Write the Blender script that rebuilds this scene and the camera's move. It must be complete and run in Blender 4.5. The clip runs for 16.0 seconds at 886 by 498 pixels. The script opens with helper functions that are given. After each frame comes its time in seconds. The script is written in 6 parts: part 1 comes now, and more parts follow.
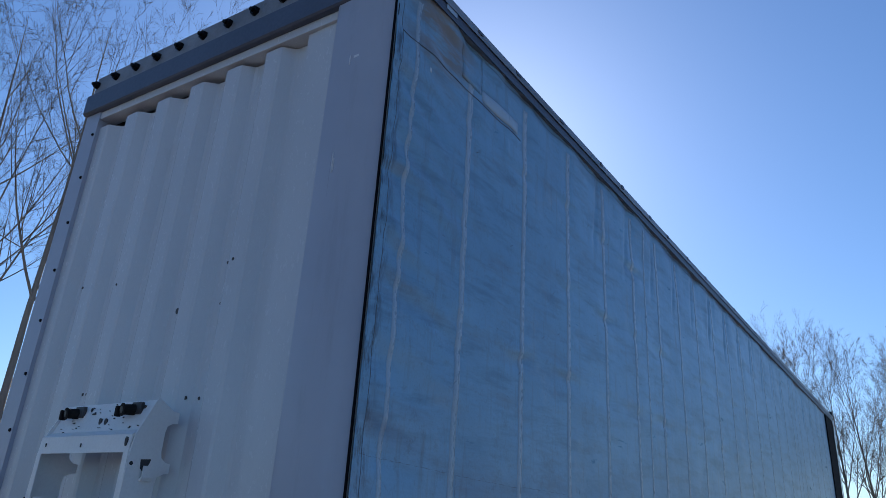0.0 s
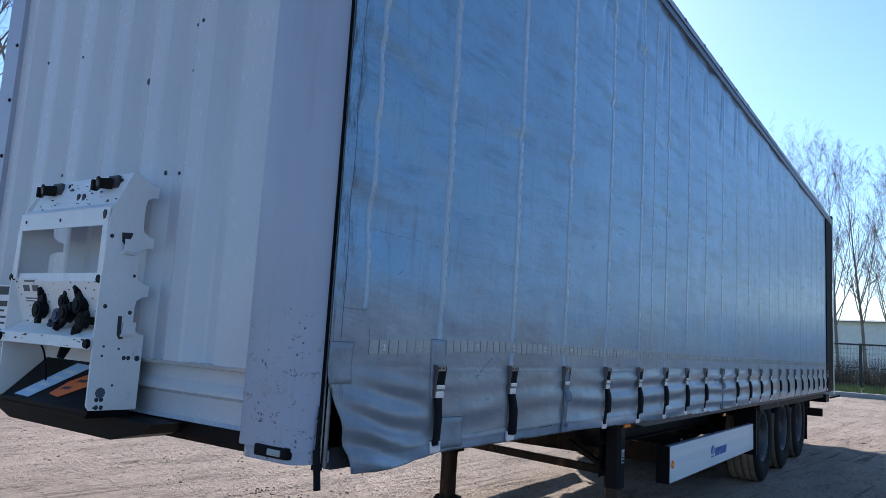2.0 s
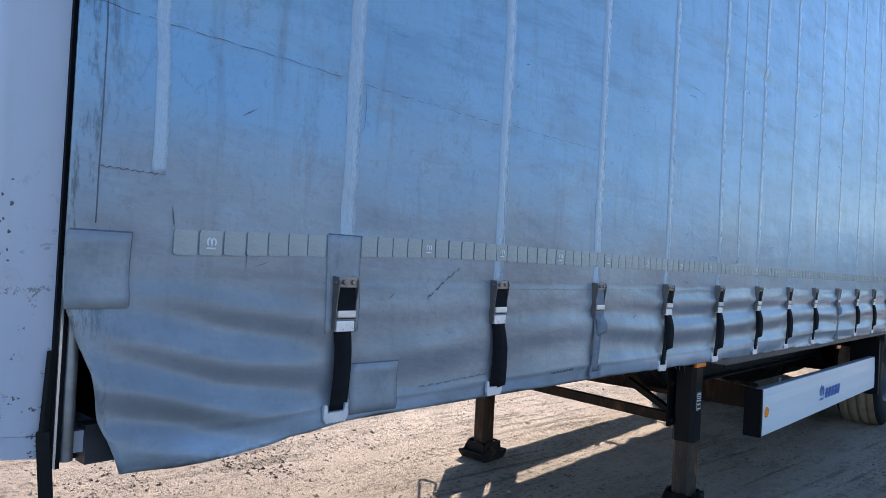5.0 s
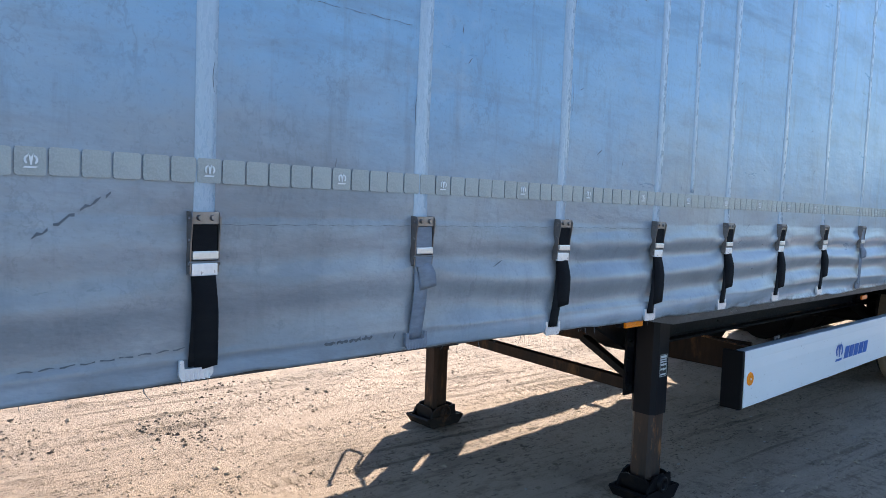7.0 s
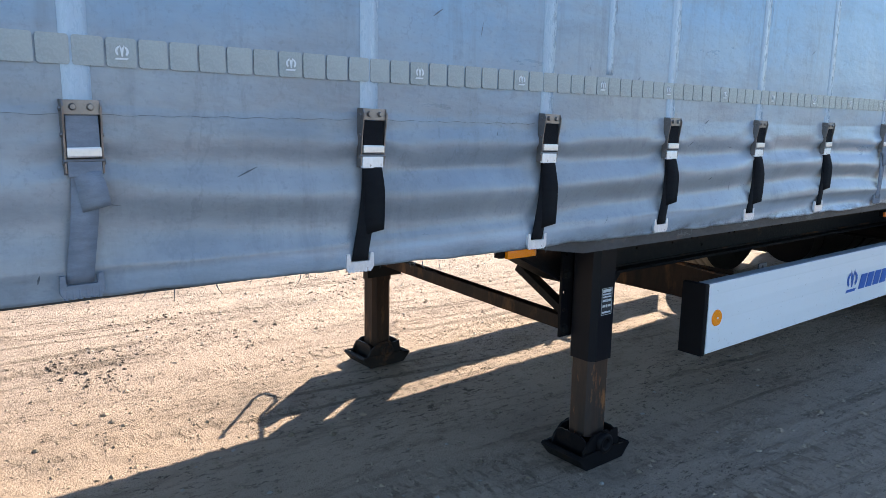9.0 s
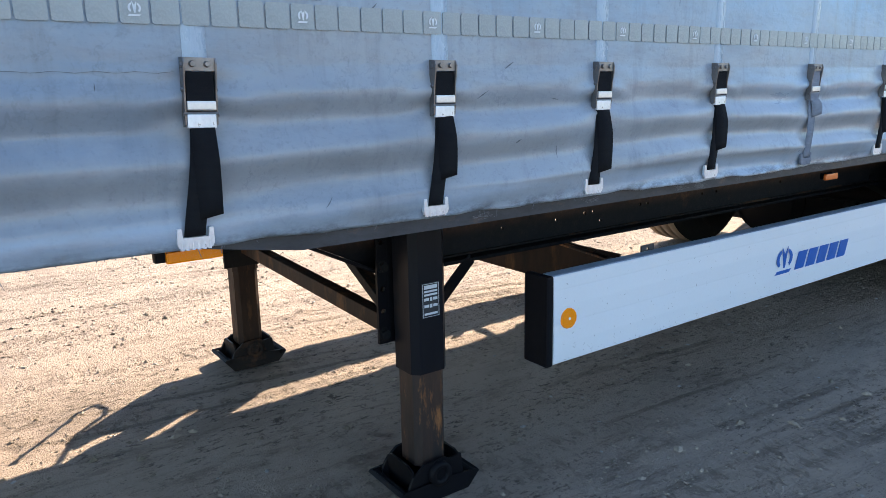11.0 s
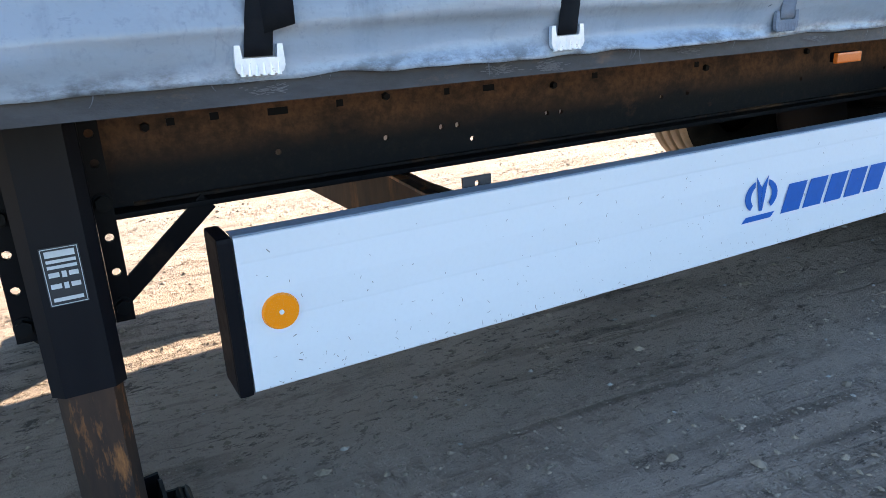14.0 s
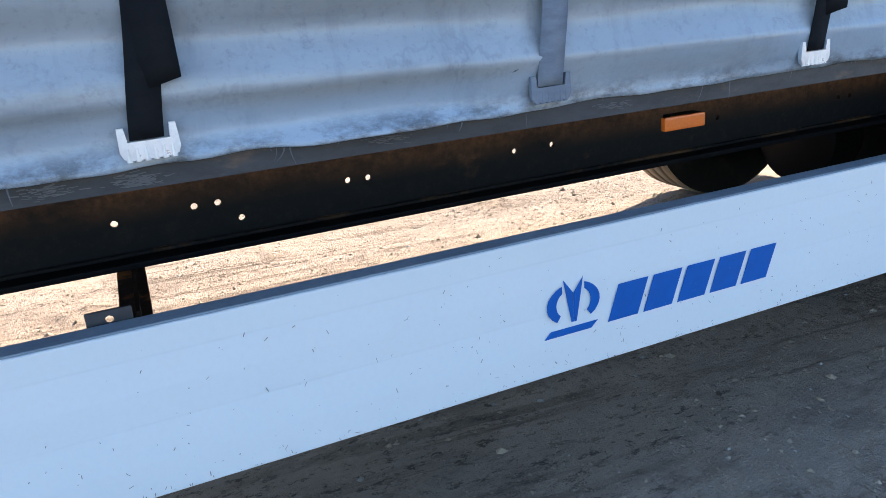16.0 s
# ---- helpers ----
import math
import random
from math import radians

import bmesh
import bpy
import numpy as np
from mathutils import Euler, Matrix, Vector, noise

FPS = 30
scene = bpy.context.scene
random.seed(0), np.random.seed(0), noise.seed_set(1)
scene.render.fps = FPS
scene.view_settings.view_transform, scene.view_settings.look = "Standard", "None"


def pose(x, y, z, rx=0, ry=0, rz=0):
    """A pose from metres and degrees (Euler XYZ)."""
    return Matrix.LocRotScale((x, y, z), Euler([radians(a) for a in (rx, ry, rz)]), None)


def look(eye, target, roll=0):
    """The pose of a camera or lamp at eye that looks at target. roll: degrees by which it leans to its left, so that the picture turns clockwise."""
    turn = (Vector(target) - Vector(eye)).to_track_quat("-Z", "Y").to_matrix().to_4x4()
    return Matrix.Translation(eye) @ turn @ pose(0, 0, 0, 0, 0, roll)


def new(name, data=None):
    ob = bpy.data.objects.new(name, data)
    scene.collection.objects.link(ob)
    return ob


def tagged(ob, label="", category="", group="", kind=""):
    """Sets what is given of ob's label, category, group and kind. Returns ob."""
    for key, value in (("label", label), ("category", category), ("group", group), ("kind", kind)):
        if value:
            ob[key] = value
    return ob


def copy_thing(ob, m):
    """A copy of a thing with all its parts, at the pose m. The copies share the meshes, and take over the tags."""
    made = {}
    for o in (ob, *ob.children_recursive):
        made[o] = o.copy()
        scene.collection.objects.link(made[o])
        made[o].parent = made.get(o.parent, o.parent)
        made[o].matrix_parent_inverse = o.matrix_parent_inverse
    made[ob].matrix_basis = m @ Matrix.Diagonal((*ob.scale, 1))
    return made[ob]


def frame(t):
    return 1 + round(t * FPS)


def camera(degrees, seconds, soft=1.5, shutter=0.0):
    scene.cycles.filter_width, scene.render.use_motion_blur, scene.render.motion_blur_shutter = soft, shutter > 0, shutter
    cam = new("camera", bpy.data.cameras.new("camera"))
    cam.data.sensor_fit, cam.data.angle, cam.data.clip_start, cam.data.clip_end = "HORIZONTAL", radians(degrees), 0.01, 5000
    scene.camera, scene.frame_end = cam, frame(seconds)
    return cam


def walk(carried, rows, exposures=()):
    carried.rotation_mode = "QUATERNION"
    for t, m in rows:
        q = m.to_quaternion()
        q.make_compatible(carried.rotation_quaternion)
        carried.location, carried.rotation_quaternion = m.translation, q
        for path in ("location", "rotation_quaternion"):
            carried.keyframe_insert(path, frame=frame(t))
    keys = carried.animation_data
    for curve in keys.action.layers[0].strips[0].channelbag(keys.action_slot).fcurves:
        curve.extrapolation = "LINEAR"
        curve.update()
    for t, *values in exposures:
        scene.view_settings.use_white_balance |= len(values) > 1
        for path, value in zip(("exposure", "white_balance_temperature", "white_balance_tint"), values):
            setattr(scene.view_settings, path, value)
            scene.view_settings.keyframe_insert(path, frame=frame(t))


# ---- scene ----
cam = camera(63.4, 16.0, soft=0.7)
PATH = [
    (0, (1.798, -1.974, 1.686), (0.72, -0.455, 2.414), 3.2),
    (0.5, (1.746, -1.996, 1.649), (0.674, -0.42, 2.254), 3.0),
    (1, (1.722, -2.011, 1.623), (0.631, -0.388, 2.042), 3.1),
    (1.5, (1.707, -1.944, 1.593), (0.596, -0.314, 1.921), 3.1),
    (2, (1.688, -1.728, 1.563), (0.552, -0.099, 1.795), 3.0),
    (2.5, (1.678, -1.521, 1.534), (0.513, 0.092, 1.741), 2.8),
    (3, (1.556, -1.306, 1.501), (0.359, 0.285, 1.692), 2.7),
    (3.5, (1.404, -1.091, 1.508), (0.18, 0.479, 1.693), 2.4),
    (6, (1.334, 0.128, 1.495), (-0.071, 1.549, 1.411), 2.1),
    (6.5, (1.402, 0.441, 1.505), (-0.032, 1.832, 1.413), 1.7),
    (7, (1.42, 0.668, 1.467), (-0.041, 2.026, 1.325), 1.6),
    (7.5, (1.38, 0.958, 1.445), (-0.101, 2.287, 1.249), 1.1),
    (8, (1.361, 1.165, 1.423), (-0.138, 2.458, 1.136), 1.0),
    (10.5, (1.422, 2.387, 1.358), (-0.166, 3.536, 0.958), -1.4),
    (11, (1.423, 2.622, 1.336), (-0.17, 3.746, 0.892), -1.8),
    (11.5, (1.356, 2.833, 1.303), (-0.246, 3.932, 0.827), -2.2),
    (12, (1.227, 3.074, 1.256), (-0.384, 4.139, 0.736), -2.5),
    (12.5, (1.188, 3.247, 1.179), (-0.447, 4.259, 0.625), -2.9),
    (13, (1.178, 3.472, 1.139), (-0.474, 4.437, 0.555), -3.3),
    (13.5, (1.155, 3.635, 1.104), (-0.513, 4.559, 0.501), -3.6),
    (14, (1.063, 3.87, 1.085), (-0.618, 4.761, 0.469), -4.0),
    (14.5, (1.01, 4.042, 1.097), (-0.685, 4.899, 0.47), -4.2),
    (15, (0.998, 4.245, 1.099), (-0.716, 5.064, 0.472), -4.6),
    (15.5, (1.002, 4.495, 1.15), (-0.73, 5.268, 0.518), -5.1),
    (16, (0.984, 4.684, 1.157), (-0.769, 5.413, 0.528), -5.6),
]
EXPOSURES = [(0, 0.25, 5200, 10), (0.5, 0.42, 5200, 10), (1.0, 0.66, 5250, 10), (1.5, 0.85, 5300, 10), (2.5, 1.1, 5500, 10), (3.5, 1.4, 5600, 10), (6.0, 1.9, 6000, 10), (8.0, 2.08, 6300, 10), (11.0, 2.3, 6500, 10), (13.0, 2.56, 6500, 10), (14.5, 2.66, 6450, 10), (16.0, 2.46, 6350, 10)]
walk(cam, [(t, look(eye, target, roll)) for t, eye, target, roll in PATH], EXPOSURES)

# ---- light ----
SUN = Vector((-1.01, 1.5, 1.0)).normalized()
world = bpy.data.worlds.new("world")
scene.world = world
world.use_nodes = True
wn = world.node_tree.nodes
sky = wn.new("ShaderNodeTexSky")
sky.sky_type = "NISHITA"
sky.sun_disc = False
sky.sun_elevation = math.asin(SUN.z)
sky.sun_rotation = math.atan2(SUN.x, SUN.y)
sky.air_density, sky.dust_density, sky.ozone_density = 1.1, 0.40, 4.2
wn["Background"].inputs["Strength"].default_value = 0.09
world.node_tree.links.new(sky.outputs["Color"], wn["Background"].inputs["Color"])
sun = new("sun", bpy.data.lights.new("sun", "SUN"))
sun.data.energy, sun.data.angle, sun.data.color = 4.1, radians(0.5), (1.0, 0.88, 0.72)
sun.matrix_world = look(SUN * 50, (0, 0, 0))
scene.view_settings.exposure = 0.0


# ---- materials ----
def nodes_of(name):
    m = bpy.data.materials.new(name)
    m.use_nodes = True
    return m, m.node_tree.nodes, m.node_tree.links, m.node_tree.nodes["Principled BSDF"]


def noise_node(n, l, coord, scale, detail=5.0, rough=0.6, stretch=(1, 1, 1)):
    mp = n.new("ShaderNodeMapping")
    mp.inputs["Scale"].default_value = stretch
    l.new(coord, mp.inputs["Vector"])
    t = n.new("ShaderNodeTexNoise")
    t.inputs["Scale"].default_value, t.inputs["Detail"].default_value, t.inputs["Roughness"].default_value = scale, detail, rough
    l.new(mp.outputs["Vector"], t.inputs["Vector"])
    return t.outputs["Fac"]


def ramp(n, l, fac, lo, hi):
    r = n.new("ShaderNodeMapRange")
    r.inputs["From Min"].default_value, r.inputs["From Max"].default_value = lo, hi
    l.new(fac, r.inputs["Value"])
    return r.outputs["Result"]


def mixed(n, l, fac, a, b):
    m = n.new("ShaderNodeMix")
    m.data_type = "RGBA"
    if isinstance(fac, float):
        m.inputs["Factor"].default_value = fac
    else:
        l.new(fac, m.inputs["Factor"])
    for value, socket in ((a, m.inputs["A"]), (b, m.inputs["B"])):
        if isinstance(value, tuple):
            socket.default_value = (*value, 1)
        else:
            l.new(value, socket)
    return m.outputs["Result"]


def scaled(n, l, fac, k):
    m = n.new("ShaderNodeMath")
    m.operation = "MULTIPLY"
    l.new(fac, m.inputs[0])
    m.inputs[1].default_value = k
    return m.outputs[0]


def surface(name, base, second=None, rough=0.6, metal=0.0, big=1.5, fine=40.0, bump=0.15, dirt=None, dirt_lo=0.55, dirt_hi=0.75, dirt_scale=3.0, stretch=(1, 1, 1), spec=0.5, vary=0.0, dist=0.002, speck=0.4):
    """Two-scale colour variation, an optional patchy stain, and fine relief."""
    m, n, l, b = nodes_of(name)
    co = n.new("ShaderNodeTexCoord").outputs["Object"]
    second = second or tuple(c * 0.75 for c in base)
    f1 = noise_node(n, l, co, big, 4, 0.6, stretch)
    f2 = noise_node(n, l, co, fine, 4, 0.7, stretch)
    col = mixed(n, l, ramp(n, l, f1, 0.35, 0.68), base, second)
    dark = tuple(c * 0.7 for c in second)
    col = mixed(n, l, scaled(n, l, ramp(n, l, f2, 0.45, 0.8), speck), col, dark)
    if dirt:
        f3 = noise_node(n, l, co, dirt_scale, 8, 0.7, stretch)
        col = mixed(n, l, ramp(n, l, f3, dirt_lo, dirt_hi), col, dirt)
    if vary:
        oi = n.new("ShaderNodeObjectInfo").outputs["Random"]
        col = mixed(n, l, scaled(n, l, oi, vary), col, tuple(c * 0.55 for c in base))
    l.new(col, b.inputs["Base Color"])
    r = n.new("ShaderNodeMapRange")
    r.inputs["To Min"].default_value, r.inputs["To Max"].default_value = max(rough - 0.1, 0.03), min(rough + 0.12, 1)
    l.new(f2, r.inputs["Value"])
    l.new(r.outputs["Result"], b.inputs["Roughness"])
    b.inputs["Metallic"].default_value = metal
    b.inputs["Specular IOR Level"].default_value = spec
    if bump:
        bp = n.new("ShaderNodeBump")
        bp.inputs["Strength"].default_value, bp.inputs["Distance"].default_value = bump, dist
        l.new(f2, bp.inputs["Height"])
        l.new(bp.outputs["Normal"], b.inputs["Normal"])
    return m


M_WHITE = surface("white_paint", (0.59, 0.605, 0.625), (0.51, 0.525, 0.545), 0.24, big=1.2, fine=60, bump=0.03, dirt=(0.40, 0.39, 0.37), dirt_lo=0.64, dirt_hi=0.9, dirt_scale=2.2, stretch=(1, 1, 0.4), speck=0.2)
M_HEADER = surface("dark_grey_paint", (0.085, 0.098, 0.14), (0.065, 0.075, 0.105), 0.4, bump=0.05)
M_RAIL = surface("aluminium_rail", (0.34, 0.34, 0.35), (0.24, 0.24, 0.25), 0.45, metal=0.6, bump=0.1, dirt=(0.10, 0.09, 0.08), dirt_lo=0.5, dirt_hi=0.75, stretch=(1, 0.3, 1))
M_ALU = surface("bright_aluminium", (0.72, 0.72, 0.73), (0.58, 0.58, 0.59), 0.34, metal=0.8, bump=0.1, fine=80)
M_STEEL = surface("buckle_steel", (0.36, 0.335, 0.32), (0.13, 0.11, 0.10), 0.38, metal=0.75, bump=0.15, fine=120)
M_SCRAPE = surface("bare_scrape", (0.13, 0.13, 0.14), (0.08, 0.075, 0.075), 0.5, metal=0.2, bump=0.2, fine=90)
M_HOOK = surface("hook_metal", (0.74, 0.78, 0.83), (0.58, 0.61, 0.66), 0.3, metal=0.5, bump=0.15, fine=90, big=12)
M_BLACKSTEEL = surface("black_paint", (0.006, 0.006, 0.008), (0.010, 0.009, 0.009), 0.45, bump=0.12, spec=0.08, dirt=(0.032, 0.022, 0.016), dirt_lo=0.58, dirt_hi=0.8, dirt_scale=5)
M_LEG = surface("worn_black_leg", (0.007, 0.007, 0.010), (0.012, 0.012, 0.015), 0.42, big=6, bump=0.15, spec=0.15, dirt=(0.075, 0.08, 0.09), dirt_lo=0.60, dirt_hi=0.86, dirt_scale=9, stretch=(1, 1, 0.13))
M_RUST = surface("rusty_frame", (0.012, 0.011, 0.012), (0.024, 0.018, 0.015), 0.6, spec=0.12, big=3, bump=0.3, dirt=(0.13, 0.062, 0.028), dirt_lo=0.53, dirt_hi=0.72, dirt_scale=4)
M_RUSTLEG = surface("rusty_tube", (0.058, 0.027, 0.015), (0.012, 0.009, 0.009), 0.5, big=11, bump=0.3, dirt=(0.42, 0.165, 0.05), dirt_lo=0.52, dirt_hi=0.62, dirt_scale=8, stretch=(1, 1, 0.22))
M_RUBBER = surface("rubber", (0.010, 0.010, 0.011), (0.016, 0.015, 0.014), 0.8, spec=0.12, bump=0.2, dirt=(0.035, 0.030, 0.024), dirt_lo=0.55, dirt_hi=0.8, dirt_scale=6)
M_WEB = surface("black_webbing", (0.006, 0.006, 0.008), (0.010, 0.010, 0.011), 0.9, big=20, fine=300, bump=0.4, stretch=(1, 1, 3), spec=0.2)
M_WEBGREY = surface("grey_webbing", (0.22, 0.24, 0.28), (0.16, 0.175, 0.21), 0.8, big=20, fine=300, bump=0.4, stretch=(1, 1, 3), spec=0.2)
M_GUARD = surface("guard_white", (0.71, 0.72, 0.73), (0.68, 0.69, 0.70), 0.36, big=1.2, fine=90, bump=0.02, dirt=(0.45, 0.42, 0.38), dirt_lo=0.72, dirt_hi=0.86, dirt_scale=24, speck=0.1)
M_LIP = surface("grey_lip", (0.30, 0.335, 0.37), (0.22, 0.25, 0.285), 0.4, big=6, fine=90, bump=0.1)
M_PLASTIC = surface("black_plastic", (0.003, 0.0035, 0.005), (0.006, 0.006, 0.008), 0.5, spec=0.1, bump=0.1)
M_BLUE = surface("blue_film", (0.003, 0.105, 0.42), (0.003, 0.09, 0.37), 0.35, bump=0.0)
M_COUPLING = surface("blue_plastic", (0.008, 0.03, 0.10), (0.006, 0.02, 0.07), 0.45, bump=0.05)
M_ORANGE = surface("amber_reflector", (1.0, 0.30, 0.003), (0.98, 0.26, 0.002), 0.25, fine=300, bump=0.2)
M_LAMP = surface("amber_lens", (0.75, 0.16, 0.02), (0.55, 0.11, 0.015), 0.2, fine=200, bump=0.2)
M_TAPE = surface("reflective_tape", (0.385, 0.405, 0.395), (0.32, 0.34, 0.335), 0.26, big=8, fine=220, bump=0.3, vary=0.25)
M_MARK = surface("pale_print", (0.72, 0.73, 0.74), (0.62, 0.63, 0.64), 0.5, bump=0.0)
M_CONSOLE = surface("console_white", (0.78, 0.775, 0.755), (0.70, 0.695, 0.675), 0.4, big=3, fine=70, bump=0.04, dirt=(0.45, 0.43, 0.40), dirt_lo=0.62, dirt_hi=0.85, dirt_scale=7, speck=0.25)
M_EDGEBAND = surface("weathered_grey_edge", (0.26, 0.27, 0.29), (0.17, 0.17, 0.18), 0.5, big=4, fine=60, bump=0.1, dirt=(0.08, 0.075, 0.07), dirt_lo=0.55, dirt_hi=0.75, dirt_scale=6)
M_SOIL = surface("dark_soil", (0.115, 0.082, 0.056), (0.065, 0.046, 0.032), 0.95, big=12, fine=80, bump=0.5)
M_FARTUBE = surface("dark_rusty_tube", (0.050, 0.026, 0.016), (0.014, 0.011, 0.010), 0.6, big=9, bump=0.3, spec=0.15, dirt=(0.15, 0.068, 0.028), dirt_lo=0.55, dirt_hi=0.72, dirt_scale=8, stretch=(1, 1, 0.3))
M_PALEPATCH = surface("pale_patch", (0.42, 0.53, 0.66), (0.36, 0.46, 0.58), 0.42, big=6, fine=80, bump=0.2, dirt=(0.18, 0.21, 0.25), dirt_lo=0.6, dirt_hi=0.85, dirt_scale=10)
M_PAPER = surface("paper", (0.78, 0.79, 0.80), (0.72, 0.73, 0.74), 0.6, bump=0.02)
M_RAILRUST = surface("scuffed_rail", (0.047, 0.048, 0.055), (0.022, 0.021, 0.024), 0.5, big=9, fine=60, bump=0.5, dirt=(0.10, 0.066, 0.048), dirt_lo=0.58, dirt_hi=0.70, dirt_scale=11, stretch=(1, 0.6, 1.5))
M_TREAD = surface("dusty_tread", (0.24, 0.175, 0.115), (0.15, 0.11, 0.075), 0.9, big=6, fine=60, bump=0.2, dirt=(0.05, 0.042, 0.034), dirt_lo=0.6, dirt_hi=0.75, dirt_scale=9)
M_RIM = surface("dusty_rim", (0.075, 0.075, 0.078), (0.045, 0.043, 0.042), 0.5, metal=0.3, bump=0.1)
# Shared grey: smudges, seams, and strips drawn for crease and patch shade.
M_SMUDGESHADE = surface("smudge_and_shade_grey", (0.12, 0.135, 0.16), (0.08, 0.088, 0.10), 0.6, bump=0.0)
M_INK = surface("ink", (0.03, 0.03, 0.035), (0.04, 0.04, 0.04), 0.6, bump=0.0)
M_PALEBLUE = surface("pale_blue_card", (0.45, 0.60, 0.75), (0.40, 0.54, 0.70), 0.5, bump=0.0)
M_ORANGECARD = surface("orange_card", (0.75, 0.17, 0.03), (0.65, 0.14, 0.03), 0.5, bump=0.0)
M_CONCRETE = surface("concrete", (0.34, 0.33, 0.31), (0.27, 0.26, 0.25), 0.9, big=1, fine=20, bump=0.4, dist=0.01)
M_BARK = surface("bark", (0.26, 0.225, 0.185), (0.17, 0.145, 0.12), 0.9, big=3, fine=18, bump=0.6, stretch=(1, 1, 0.3), dist=0.01)
M_TWIG = surface("twig", (0.125, 0.10, 0.08), (0.085, 0.068, 0.055), 0.8, bump=0.0)
M_GRASS = surface("grass", (0.15, 0.185, 0.045), (0.19, 0.19, 0.07), 0.8, big=0.4, fine=8, bump=0.0)
M_FENCE = surface("fence_green", (0.025, 0.032, 0.03), (0.02, 0.025, 0.024), 0.5, bump=0.0)
M_HALL = surface("hall_cladding", (0.90, 0.885, 0.85), (0.86, 0.84, 0.80), 0.5, big=0.3, fine=3, bump=0.0)


def window(n, l, value, lo, hi):
    """1 where value lies below lo, falling smoothly to 0 at hi."""
    r = n.new("ShaderNodeMapRange")
    r.interpolation_type = "SMOOTHSTEP"
    r.inputs["From Min"].default_value, r.inputs["From Max"].default_value = lo, hi
    r.inputs["To Min"].default_value, r.inputs["To Max"].default_value = 1, 0
    l.new(value, r.inputs["Value"])
    return r.outputs["Result"]


def product(n, l, a, b):
    m = n.new("ShaderNodeMath")
    m.operation = "MULTIPLY"
    l.new(a, m.inputs[0])
    l.new(b, m.inputs[1])
    return m.outputs[0]


def loose_stones():
    m, n, l, b = nodes_of("stone")
    co = n.new("ShaderNodeTexCoord").outputs["Object"]
    each = n.new("ShaderNodeNewGeometry").outputs["Random Per Island"]
    col = mixed(n, l, each, (0.19, 0.143, 0.10), (0.42, 0.32, 0.23))
    col = mixed(n, l, scaled(n, l, ramp(n, l, noise_node(n, l, co, 60, 4, 0.7), 0.45, 0.7), 0.5), col, (0.12, 0.088, 0.06))
    l.new(col, b.inputs["Base Color"])
    b.inputs["Roughness"].default_value = 0.95
    return m


